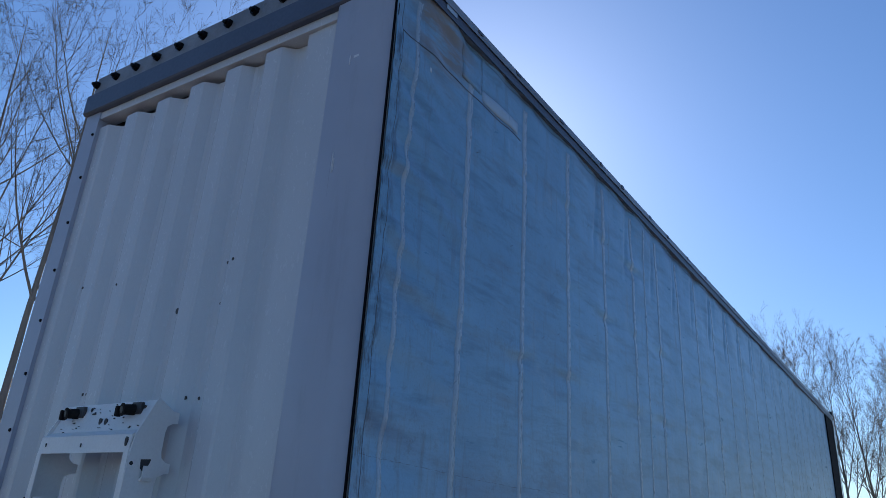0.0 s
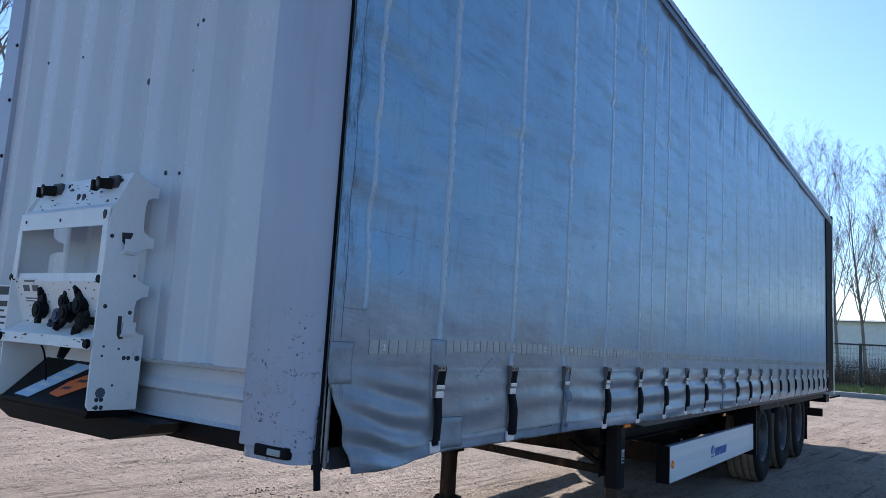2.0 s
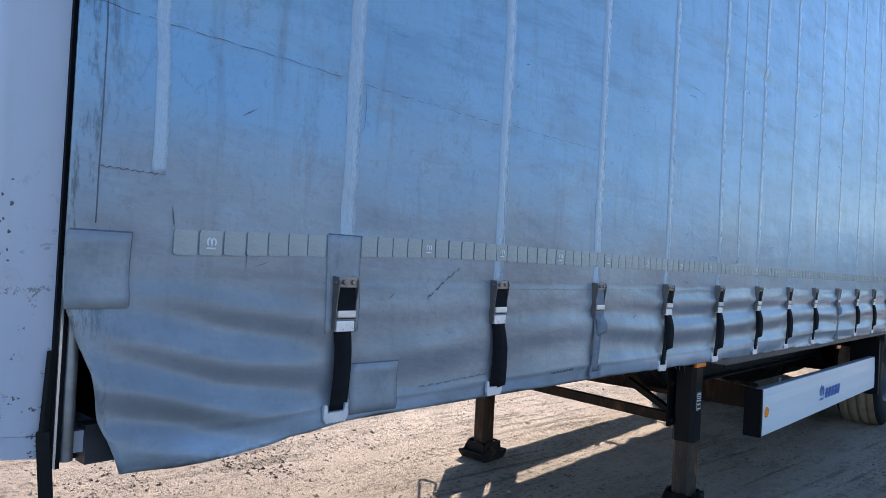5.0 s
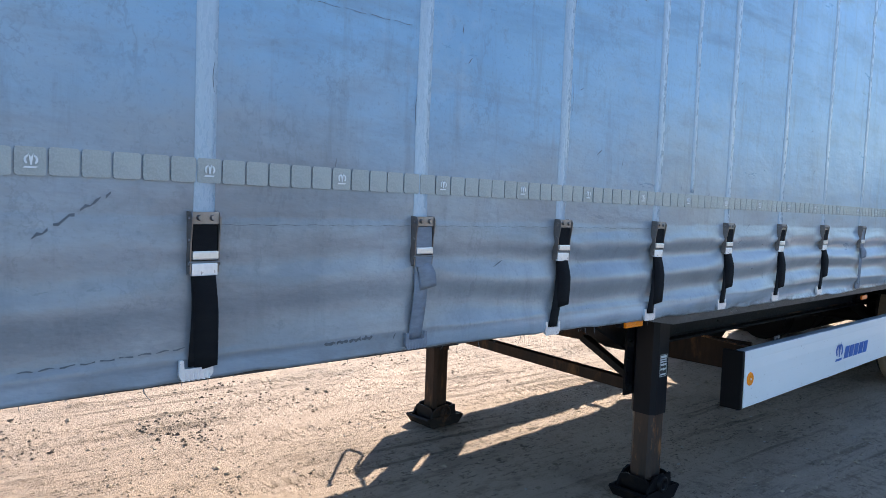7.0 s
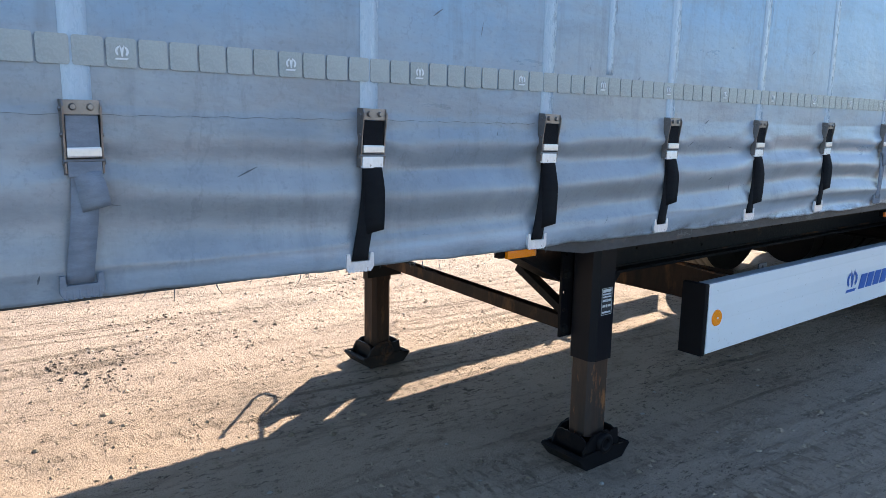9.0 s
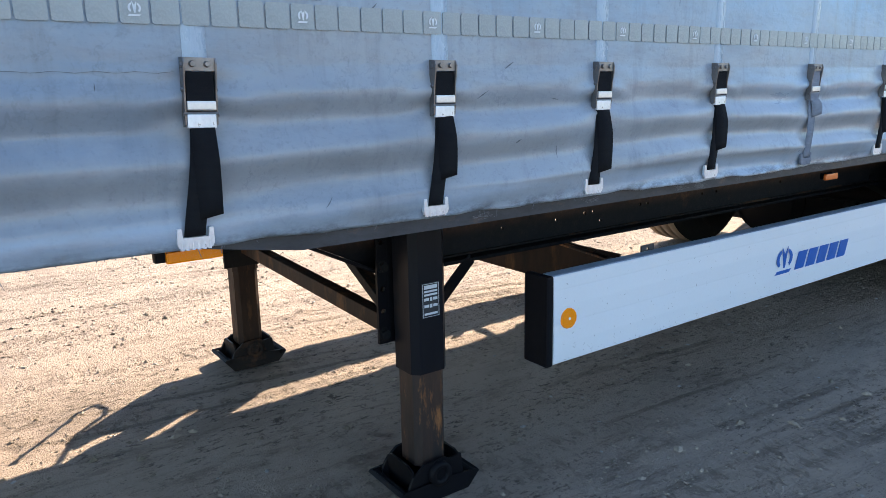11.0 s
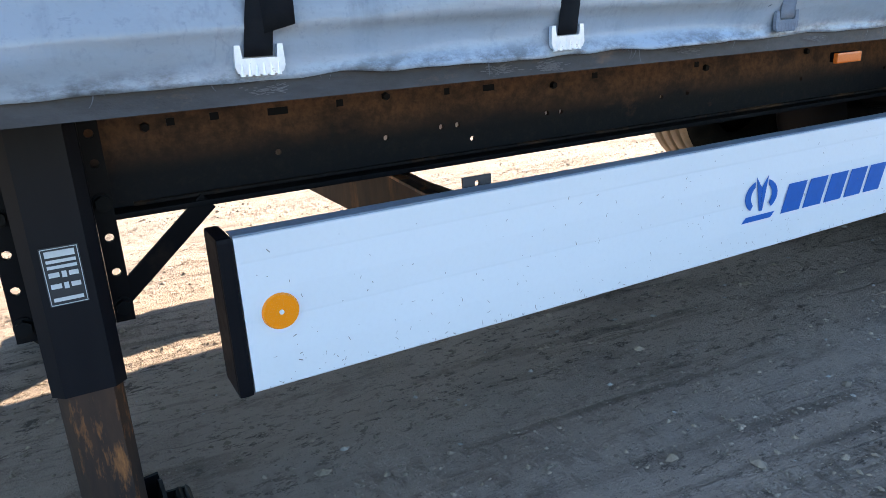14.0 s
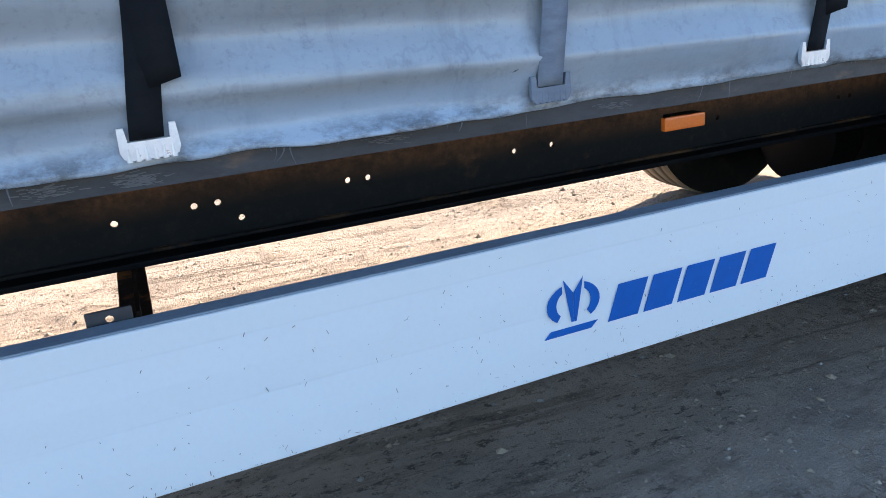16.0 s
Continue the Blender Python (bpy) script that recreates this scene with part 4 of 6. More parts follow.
bm = B()
box(bm, 0.0232, 0.0262, 0.395, 0.490, 4.196, 4.236, 0.001)
part("rail_tag", bm, M_PALEPATCH, roof_rail, "pale tag on the roof rail")
bm = B()
box(bm, 0.0, 0.003, 0.316, 0.329, 3.762, 3.784, 0.0005)
bmesh.ops.translate(bm, vec=(curtain_off(0.322, 3.773) + 0.001, 0, 0), verts=bm.verts)
part("size_mark", bm, M_MARK, curtain, "tiny pale printed mark")
# corner post facing front, rounded outer edge, with a marker lamp near its foot
bm = B()
prism(bm, [(-0.322, 0.02), (-0.318, -0.028), (-0.302, -0.036), (-0.12, -0.042), (-0.080, -0.038), (-0.050, -0.024), (-0.032, 0.004), (-0.022, 0.046), (-0.322, 0.048)], "z", 1.150, 4.25)
corner_post = part("corner_post", bm, M_POST, trailer, "grey painted steel corner post with rust chips", smooth=True)
for y0, y1, x1, mt, nm in ((0.0465, 0.0540, -0.014, M_PLASTIC, "black edge seal"), (0.0545, 0.0590, -0.010, M_ALU, "bright edge strip"), (0.0595, 0.0655, -0.008, M_PLASTIC, "black edge seal")):
    bm = B()
    box(bm, -0.04, x1, y0, y1, 1.09, 4.19)
    part("edge_profile", bm, mt, trailer, nm)
bm = B()
rod(bm, (-0.016, 0.078, 1.10), (-0.016, 0.078, 1.6), 0.012, seg=12)
part("tension_pole", bm, M_RAIL, trailer, "bright curtain tension pole", smooth=True)
bm = B()
beam(bm, (-0.004, 0.046, 1.03), (-0.010, 0.036, 1.16), 0.014, 0.022, 0.003)
beam(bm, (-0.010, 0.036, 1.155), (-0.014, 0.044, 1.30), 0.010, 0.013, 0.003)
part("tension_strap", bm, M_RUBBER, trailer, "black tension strap")
bm = B()
prism(bm, [(-0.312, 0.02), (-0.302, -0.016), (-0.275, -0.032), (-0.08, -0.034), (-0.045, -0.012), (-0.022, 0.03), (-0.022, 0.16), (-0.312, 0.16)], "z", 1.110, 1.149)
part("post_foot", bm, M_POST, trailer, "grey rounded post foot")
bm = B()
box(bm, -0.222, -0.062, -0.046, 0.0, 1.124, 1.164, 0.010)
lamp_house = part("lamp_housing", bm, M_PLASTIC, trailer)
bm = B()
box(bm, -0.155, -0.092, -0.050, -0.03, 1.132, 1.154, 0.006)
part("lamp_lens", bm, M_TAPE, lamp_house, "clear marker lamp lens")
bm = B()
for x, z, h in ((-0.186, 3.640, 0.05), (-0.160, 3.668, 0.012), (-0.212, 3.09, 0.10), (-0.205, 3.10, 0.06)):
    box(bm, x, x + (0.004 if h > 0.02 else 0.03), -0.0425, -0.0385, z, z + h)
part("scratch", bm, M_MARK, corner_post, "bare pale scratches")
rp = random.Random(31)
bm = B()
for cx, cz, count in ((-0.215, 1.42, 8), (-0.06, 1.41, 7), (-0.06, 1.50, 6), (-0.07, 1.58, 5), (-0.20, 1.27, 7), (-0.05, 1.20, 6), (-0.14, 1.35, 2)):
    for _ in range(count):
        x, z, r = min(cx + rp.gauss(0, 0.022), -0.09 if cx < -0.1 else -0.05), cz + rp.gauss(0, 0.026), rp.uniform(0.001, 0.0036)
        y = float(np.interp(x, (-0.302, -0.12, -0.080, -0.050, -0.032), (-0.036, -0.042, -0.038, -0.024, 0.004)))
        prism(bm, [(x + r * rp.uniform(0.5, 1.4) * math.cos(a), z + r * rp.uniform(0.6, 1.6) * math.sin(a)) for a in (0, 1.1, 2.3, 3.4, 4.6, 5.5)], "y", y - 0.0012, y + 0.004)
tagged(part("rust_chips", bm, M_SMUDGESHADE, corner_post), "dark rust chips in the grey paint", kind="stuff")
bm = B()
prism(bm, [(-WID - 0.04, -0.02), (-2.40, -0.02), (-2.40, 0.075), (-WID - 0.04, 0.075)], "z", 1.105, 4.25)
far_post = part("corner_post", bm, M_POST, trailer, "grey painted corner post with screws")
screw = mesh_of("screw", rod(B(), (0, 0, 0), (0, -0.008, 0), 0.011, 0.008, 8), M_PLASTIC)
for k in range(9):
    s = new("screw", screw)
    s.parent, s.location = far_post, (-2.425, -0.02, 1.45 + 0.31 * k)
# header across the front and the studded top edge, rising a little towards the far side
def lean(bm, k=-0.03):
    for v in bm.verts:
        v.co.z += k * v.co.x
    return bm


bm = B()
prism(bm, [(-0.040, 4.025), (-0.050, 4.035), (-0.050, 4.168), (-0.040, 4.178), (0.07, 4.178), (0.07, 4.025)], "x", -WID - 0.05, -0.012)
lean(bm)
header = part("header_beam", bm, M_HEADER, trailer, "dark grey header beam")
bm = B()
prism(bm, [(-0.022, 4.179), (-0.016, 4.330), (-0.004, 4.345), (0.07, 4.345), (0.07, 4.179)], "x", -WID - 0.04, -0.012)
lean(bm)
edge = part("roof_front_edge", bm, M_EDGEBAND, trailer, "weathered grey front roof edge with dark bolts")
bm = B()
lean(box(bm, -WID - 0.04, -0.012, -0.027, -0.0225, 4.180, 4.192, 0.001))
part("edge_strip", bm, M_ALU, edge, "pale strip along the roof edge")
bolt = mesh_of("bolt", rod(rod(B(), (0, 0.0, 0), (0, -0.024, 0), 0.030, 0.027, 6), (0, -0.024, 0), (0, -0.042, -0.006), 0.016, 0.012, 8), M_PLASTIC)
for k in range(12):
    s = new("bolt", bolt)
    s.parent, s.location = edge, (-2.54 + 0.223 * k, -0.018, 4.268 - 0.03 * (-2.54 + 0.223 * k))
bm = B()
lean(box(bm, -2.42, -0.322, -0.012, 0.084, 3.972, 4.024, 0.003))
part("top_sill", bm, M_WHITE, trailer)


# corrugated front wall
def corrugated(x0, x1, pitch, depth):
    xs, out = x1 - 0.21 - 7 * pitch, [(x0, 0.0)]
    while xs < x1 - 0.22:
        for u, v in ((0.0, 0.0), (0.30, 0.0), (0.36, 0.08 * depth), (0.52, 0.92 * depth), (0.58, depth), (0.82, depth), (0.86, 0.92 * depth), (0.96, 0.08 * depth)):
            out.append((max(xs + u * pitch, x0 + 0.0001 * len(out)), v))
        xs += pitch
    out.append((x1, 0.0))
    return out


bm = B()
prof = corrugated(-2.40, -0.323, 0.314, 0.060)
prism(bm, [(x, y + 0.004) for x, y in prof] + [(-0.323, 0.085), (-2.40, 0.085)], "z", 1.40, 3.985)
front_wall = part("front_wall", bm, M_WHITE, trailer, "white corrugated steel front wall with small dents")
bm = B()
prism(bm, [(0.0, 1.40), (0.012, 1.385), (0.05, 1.38), (0.055, 1.33), (0.035, 1.30), (0.035, 1.285), (0.065, 1.27), (0.075, 1.185), (0.04, 1.175), (0.09, 1.17), (0.10, 1.40)], "x", -2.40, -0.323)
part("lower_panel", bm, M_WHITE, trailer, "white pressed lower front panel")
bm = B()
box(bm, -2.40, -0.30, 0.06, 0.10, 1.115, 1.169, 0.004)
part("lower_edge", bm, M_BLACKSTEEL, trailer, "black lower front edge")
bm = B()
prism(bm, [(-1.95, 1.168), (-0.72, 1.168), (-0.78, 1.125), (-0.98, 1.082), (-1.80, 1.082), (-1.93, 1.12)], "y", -0.10, 1.5)
part("kingpin_plate", bm, M_BLACKSTEEL, trailer, "black coupling plate")
dent = mesh_of("dent", rod(B(), (0, 0.002, 0), (0, -0.0015, 0), 0.013, 0.011, 7), M_INK)
for x, z, s in ((-1.518, 2.61, 1.1), (-1.172, 2.60, 1.2), (-0.862, 2.60, 0.6), (-1.828, 2.61, 0.7), (-1.81, 2.82, 0.6), (-1.76, 2.82, 0.5), (-0.86, 2.80, 0.6), (-0.82, 2.81, 0.6), (-1.02, 2.18, 0.7), (-0.96, 2.18, 0.6), (-1.93, 2.25, 0.6), (-1.90, 2.25, 0.5), (-2.10, 2.85, 0.6)):
    deep = float(np.interp(x, [p[0] for p in prof], [p[1] for p in prof]))
    d = new("dent", dent)
    d.parent, d.location, d.scale = front_wall, (x, 0.002 + deep, z), (s, 1, s * 1.1)

# ---- chassis ----
HOLES = [(4.335, 0.863), (4.617, 0.862), (4.779, 0.871), (4.829, 0.871), (4.874, 0.829), (5.126, 0.871), (5.176, 0.870), (5.573, 0.874), (5.685, 0.875), (6.25, 0.872), (6.75, 0.872), (6.80, 0.872)]


def pierced_web(x):
    """The beam's web as a plate with round bolt holes through it."""
    bm = B()
    prism(bm, [(0.5, 1.03), (4.2, 1.03), (4.2, 0.79), (3.785, 0.79), (3.36, 1.0), (0.5, 1.0)], "x", x - 0.005, x + 0.005)
    prism(bm, [(7.0, 1.03), (LEN - 0.1, 1.03), (LEN - 0.1, 0.90), (12.2, 0.79), (7.0, 0.79)], "x", x - 0.005, x + 0.005)
    at, c = 4.2, 0.021
    for y, z in HOLES:
        prism(bm, [(at, 0.79), (y - c, 0.79), (y - c, 1.03), (at, 1.03)], "x", x - 0.005, x + 0.005)
        prism(bm, [(y - c, 0.79), (y + c, 0.79), (y + c, z - c), (y - c, z - c)], "x", x - 0.005, x + 0.005)
        prism(bm, [(y - c, z + c), (y + c, z + c), (y + c, 1.03), (y - c, 1.03)], "x", x - 0.005, x + 0.005)
        for k in range(8):
            a, b = radians(45 * k - 22.5), radians(45 * k + 22.5)
            far = lambda t: c / max(abs(math.cos(t)), abs(math.sin(t)))
            pts = [(y + 0.0078 * math.cos(a), z + 0.0078 * math.sin(a)), (y + far(a) * math.cos(a), z + far(a) * math.sin(a))]
            if k % 2:
                m = radians(45 * k)
                pts.append((y + far(m) * math.cos(m), z + far(m) * math.sin(m)))
            pts += [(y + far(b) * math.cos(b), z + far(b) * math.sin(b)), (y + 0.0078 * math.cos(b), z + 0.0078 * math.sin(b))]
            prism(bm, pts, "x", x - 0.005, x + 0.005)
        at = y + c
    prism(bm, [(at, 0.79), (7.0, 0.79), (7.0, 1.03), (at, 1.03)], "x", x - 0.005, x + 0.005)
    return bm


def chassis_side(x, parent):
    """A welded I-beam with a shallow neck in front, tapering down ahead of the landing legs."""
    web = part("chassis_beam", pierced_web(x), M_WEBPLATE, parent, "black chassis beam with rusty web and bolt holes")
    bm = B()
    box(bm, x - 0.065, x + 0.065, 3.785, 12.2, 0.776, 0.789, 0.003)
    for a, b in (((x, 3.785, 0.783), (x, 3.36, 0.993)), ((x, 3.36, 0.993), (x, 0.5, 0.993)), ((x, 12.2, 0.783), (x, LEN - 0.1, 0.895))):
        beam(bm, a, b, 0.13, 0.012, 0.002)
    part("flange", bm, M_BLACKSTEEL, web)
    bm = B()
    rod(bm, (x + 0.008, 4.0, 0.793), (x + 0.008, 12.2, 0.793), 0.006, seg=6)
    part("weld_bead", bm, M_RUST, web)
    return web


beam_near = chassis_side(-0.62, trailer)
beam_far = chassis_side(-1.92, trailer)
head = mesh_of("bolt_head", rod(B(), (0, 0, 0), (0.012, 0, 0), 0.011, 0.009, 6), M_BLACKSTEEL)
for k in range(6):
    s = new("bolt_head", head)
    s.parent, s.location = beam_near, (-0.615, 4.05 + 0.56 * k + 0.03 * math.sin(k * 2.7), 0.955 + 0.012 * math.sin(k * 1.9))
slot = mesh_of("slot", box(B(), 0, 0.0022, -0.011, 0.011, -0.007, 0.007), M_PLASTIC)
for y, z, k in ((4.104, 0.961, 0.8), (4.199, 0.963, 0.9), (4.345, 0.959, 2.2), (4.500, 0.962, 0.8), (4.80, 0.962, 0.7), (4.93, 0.960, 1.6), (5.30, 0.962, 0.9), (5.72, 0.962, 0.8)):
    s = new("slot", slot)
    s.parent, s.location, s.scale = beam_near, (-0.615, y, z), (1, k, 1.2)

# floor with its side rails
bm = B()
box(bm, -WID + 0.03, -0.05, 0.10, LEN - 0.1, 1.092, 1.115)
part("floor", bm, M_RUST, trailer, "plywood and steel load floor")
for x0, x1, low in ((-0.052, -0.012, 1.037), (-WID + 0.012, -WID + 0.052, 1.10)):
    bm = B()
    prism(bm, [(0.11, 1.088), (2.95, 1.084), (3.25, low), (LEN - 0.1, low), (LEN - 0.1, 1.16), (0.11, 1.16)], "x", x0, x1)
    rail = part("side_rail", bm, M_RAILRUST, trailer, "scuffed steel side rail")
    if x1 > -0.1:
        near_rail = rail
# bare scrapes along the near rail
rq = random.Random(31)
vs, fs = [], []
for y, z, ry, rz, count in ((4.57, 1.052, 0.030, 0.010, 60), (4.675, 1.050, 0.028, 0.010, 110), (4.16, 1.056, 0.035, 0.008, 40), (5.02, 1.055, 0.035, 0.008, 50), (5.42, 1.054, 0.04, 0.008, 40), (3.75, 1.056, 0.04, 0.008, 40)):
    for _ in range(count):
        y0, z0, ln, wd, n = rq.gauss(y, ry * 0.5), rq.gauss(z, rz * 0.45), rq.uniform(0.003, 0.014), rq.uniform(0.0003, 0.0007), len(vs)
        z0, tilt, x0 = max(1.042, z0), rq.gauss(0, 0.12), -0.0117 + 0.000004 * n
        vs += [(x0, y0 + u * ln, z0 + u * ln * tilt + v * wd) for u, v in ((0, -1), (1, -1), (1, 1), (0, 1))]
        fs.append((n, n + 1, n + 2, n + 3))
tagged(raw("scuff", vs, fs, M_SCRAPE, near_rail, smooth=False), "pale bare-metal scrapes", kind="stuff")
cross = mesh_of("cross_member", box(B(), -WID + 0.06, -0.06, -0.03, 0.03, 1.035, 1.090, 0.003), M_RUST)
for k in range(4, 20):
    s = new("cross_member", cross)
    s.parent, s.location = trailer, (0, 0.95 + 0.63 * k, 0)

# side marker lamp on its bracket
bm = B()
box(bm, -0.075, -0.045, 5.585, 5.655, 0.988, 1.013, 0.004)
side_lamp = part("side_marker_lamp", bm, M_PLASTIC, trailer, "amber side marker lamp")
bm = B()
box(bm, -0.046, -0.034, 5.556, 5.65, 0.988, 1.013, 0.004)
part("lens", bm, M_LAMP, side_lamp)
bm = B()
box(bm, -0.085, -0.062, 2.955, 3.105, 1.042, 1.085, 0.004)
lamp_2 = part("side_marker_lamp", bm, M_PLASTIC, trailer, "amber side marker lamp")
bm = B()
box(bm, -0.063, -0.050, 2.975, 3.09, 1.040, 1.064, 0.004)
part("lens", bm, M_ORANGE, lamp_2)


# ---- landing legs ----
def lathe(prof, seg=56):
    """Turns an outline of radius and x round the x axis."""
    vs, fs, n = [], [], len(prof)
    for k in range(seg):
        a = 2 * math.pi * k / seg
        vs += [(u, r * math.cos(a), r * math.sin(a)) for r, u in prof]
    for k in range(seg):
        o = ((k + 1) % seg) * n
        for i in range(n - 1):
            fs.append((k * n + i, k * n + i + 1, o + i + 1, o + i))
    return vs, fs


def leg_tube(x, y, w, d, z0, z1, c=0.022):
    """Upright square tube with cut corners; x and y are its middle."""
    a, b = w / 2, d / 2
    return prism(B(), [(x - a + c, y - b), (x + a - c, y - b), (x + a, y - b + c), (x + a, y + b - c), (x + a - c, y + b), (x - a + c, y + b), (x - a, y + b - c), (x - a, y - b + c)], "z", z0, z1)


def pierced_column(bm, x0, x1, y0, y1, z0, z1, holes, r):
    """An upright strip of plate with round holes through it, one above another."""
    y, c, at = (y0 + y1) / 2, (y1 - y0) / 2, z0
    for z in holes:
        prism(bm, [(y0, at), (y1, at), (y1, z - c), (y0, z - c)], "x", x0, x1)
        far = lambda t: c / max(abs(math.cos(t)), abs(math.sin(t)))
        for k in range(8):
            a, b = radians(45 * k), radians(45 * k + 45)
            prism(bm, [(y + q * math.cos(t), z + q * math.sin(t)) for q, t in ((r, a), (far(a), a), (far(b), b), (r, b))], "x", x0, x1)
        at = z + c
    prism(bm, [(y0, at), (y1, at), (y1, z1), (y0, z1)], "x", x0, x1)


def landing_leg(x, y, inward, gear):
    g = part("landing_leg", leg_tube(x, y, 0.136, 0.136, 0.485 if not gear else 0.60, 1.02, 0.022), M_LEG if not gear else M_RUST, trailer, "black landing leg with rusty inner tube")
    part("inner_tube", leg_tube(x, y, 0.118, 0.120, 0.16, 0.602 if gear else 0.487, 0.020), M_FARTUBE if gear else M_RUSTLEG, g, "rust-brown inner tube")
    fm = M_BLACKSTEEL if not gear else M_RUST
    if gear:
        part("collar", leg_tube(x, y, 0.128, 0.130, 0.535, 0.599, 0.021), M_FARTUBE, g)
    # rocker foot: a folded trough, pointed cheeks round a pin, and a turned-up sole
    bm = B()
    prism(bm, [(y - 0.158, 0.108), (y - 0.112, 0.052), (y + 0.112, 0.052), (y + 0.158, 0.100), (y + 0.150, 0.112), (y + 0.104, 0.068), (y - 0.104, 0.068), (y - 0.148, 0.118)], "x", x - 0.105, x + 0.105)
    foot = part("foot", bm, fm, g, "worn black rocker foot")
    for k in (-1, 1):
        bm = B()
        prism(bm, [(y - 0.116, 0.112), (y - 0.098, 0.146), (y - 0.056, 0.180), (y + 0.030, 0.186), (y + 0.046, 0.172), (y + 0.094, 0.178), (y + 0.100, 0.130), (y + 0.104, 0.069), (y - 0.108, 0.069)], "x", x + k * 0.084 - 0.005, x + k * 0.084 + 0.005)
        part("cheek", bm, fm, foot)
        bm = B()
        prism(bm, [(y - 0.150, 0.116), (y - 0.105, 0.118), (y - 0.060, 0.118), (y + 0.055, 0.118), (y + 0.105, 0.112), (y + 0.150, 0.108), (y + 0.108, 0.058), (y - 0.108, 0.058)], "x", x + k * 0.1 - 0.004, x + k * 0.1 + 0.004)
        part("cheek", bm, fm, foot)
        bm = B()
        prism(bm, [(x - 0.078, 0.075), (x - 0.078, 0.165), (x - 0.05, 0.178), (x + 0.05, 0.178), (x + 0.078, 0.165), (x + 0.078, 0.075)], "y", y + k * 0.088 - 0.004, y + k * 0.088 + 0.004)
        for v in bm.verts:
            v.co.y += k * 0.10 * (v.co.z - 0.11)
        part("end_plate", bm, fm, foot)
        bm = B()
        rod(bm, (x - 0.104, y + k * 0.132, 0.100), (x + 0.104, y + k * 0.132, 0.100), 0.012, seg=10)
        part("roll", bm, M_RUBBER, foot)
    bm = B()
    rod(bm, (x - 0.100, y, 0.14), (x + 0.100, y, 0.14), 0.020, seg=14)
    part("pin", bm, fm, foot)
    for k in (-1, 1):
        raw("pin_ring", [(x + k * 0.094 + u, y + v, 0.14 + w) for u, v, w in lathe([(0.022, -0.008), (0.022, 0.016), (0.041, 0.016), (0.041, -0.008)], 20)[0]], lathe([(0, 0)] * 4, 20)[1], fm, foot)
    px = x + inward * 0.076
    bm = B()
    box(bm, px - 0.006, px + 0.006, y - 0.0735, y + 0.0735, 0.565, 1.02, 0.002)
    for k in (-1, 1):
        pierced_column(bm, px - 0.006, px + 0.006, y + min(k * 0.074, k * 0.112), y + max(k * 0.074, k * 0.112), 0.565, 1.02, (0.675, 0.75, 0.905, 0.965), 0.0095)
    plate = part("mounting_plate", bm, fm, g)
    for k in (-0.093, 0.093):
        for z in (0.60, 0.825):
            bm = B()
            rod(bm, (px - inward * 0.006, y + k, z), (px - inward * 0.010, y + k, z), 0.020, seg=14)
            rod(bm, (px - inward * 0.009, y + k, z), (px - inward * 0.024, y + k, z), 0.016, seg=6)
            part("bolt", bm, M_RUBBER, plate)
    return g


near_leg = landing_leg(-0.449, 3.842, -1, False)
far_leg = landing_leg(-1.975, 3.80, 1, True)
bm = B()
box(bm, -0.3822, -0.3795, 3.808, 3.874, 0.672, 0.785, 0.001)
plate = part("type_plate", bm, M_INK, near_leg, "black type plate with pale print")
bm = B()
for y0, y1, z0, z1 in ((3.816, 3.866, 0.766, 0.778), (3.816, 3.866, 0.755, 0.761), (3.816, 3.866, 0.744, 0.750), (3.816, 3.834, 0.728, 0.737), (3.838, 3.846, 0.726, 0.738), (3.85, 3.866, 0.728, 0.737), (3.816, 3.834, 0.706, 0.715), (3.838, 3.846, 0.704, 0.716), (3.85, 3.866, 0.706, 0.715), (3.816, 3.866, 0.681, 0.688)):
    box(bm, -0.3797, -0.3785, y0, y1, z0, z1)
for a in ((3.810, 3.8112, 0.674, 0.783), (3.8708, 3.872, 0.674, 0.783), (3.810, 3.872, 0.674, 0.6752), (3.810, 3.872, 0.7818, 0.783)):
    box(bm, -0.3797, -0.3785, *a)
part("print", bm, M_MARK, plate, "pale lines of print")
bm = B()
beam(bm, (-0.55, 3.80, 0.61), (-1.90, 3.80, 0.66), 0.05, 0.06, 0.005)
part("leg_crossbar", bm, M_FARTUBE, trailer, "rusty tube between the landing legs")
bm = B()
beam(bm, (-0.83, 3.80, 0.80), (-0.55, 3.80, 0.655), 0.05, 0.035, 0.003)
part("knee_brace", bm, M_RUST, trailer, "rusty brace between leg and chassis")
for x, y0 in ((-0.49, 3.965), (-1.92, 3.88)):
    bm = B()
    beam(bm, (x - 0.05, y0 - 0.03, 0.61), (x - 0.08, y0 + 0.185, 0.785), 0.008, 0.045, 0.002)
    part("leg_brace", bm, M_BLACKSTEEL, trailer)
bm = B()
crank = ((-2.05, 3.80, 0.70), (-2.34, 3.92, 0.69), (-2.42, 4.02, 0.685), (-2.48, 4.03, 0.68), (-2.525, 3.99, 0.675), (-2.51, 3.94, 0.67), (-2.19, 3.60, 0.615), (-2.150, 3.560, 0.606), (-2.140, 3.565, 0.594))
for a, b in zip(crank, crank[1:]):
    rod(bm, a, b, 0.009, seg=8)
part("crank_handle", bm, M_RUST, trailer, "hanging crank handle")

# ---- side guards ----
GZ0, GZ1, GY0, GY1 = 0.536, 0.818, 4.095, 7.16


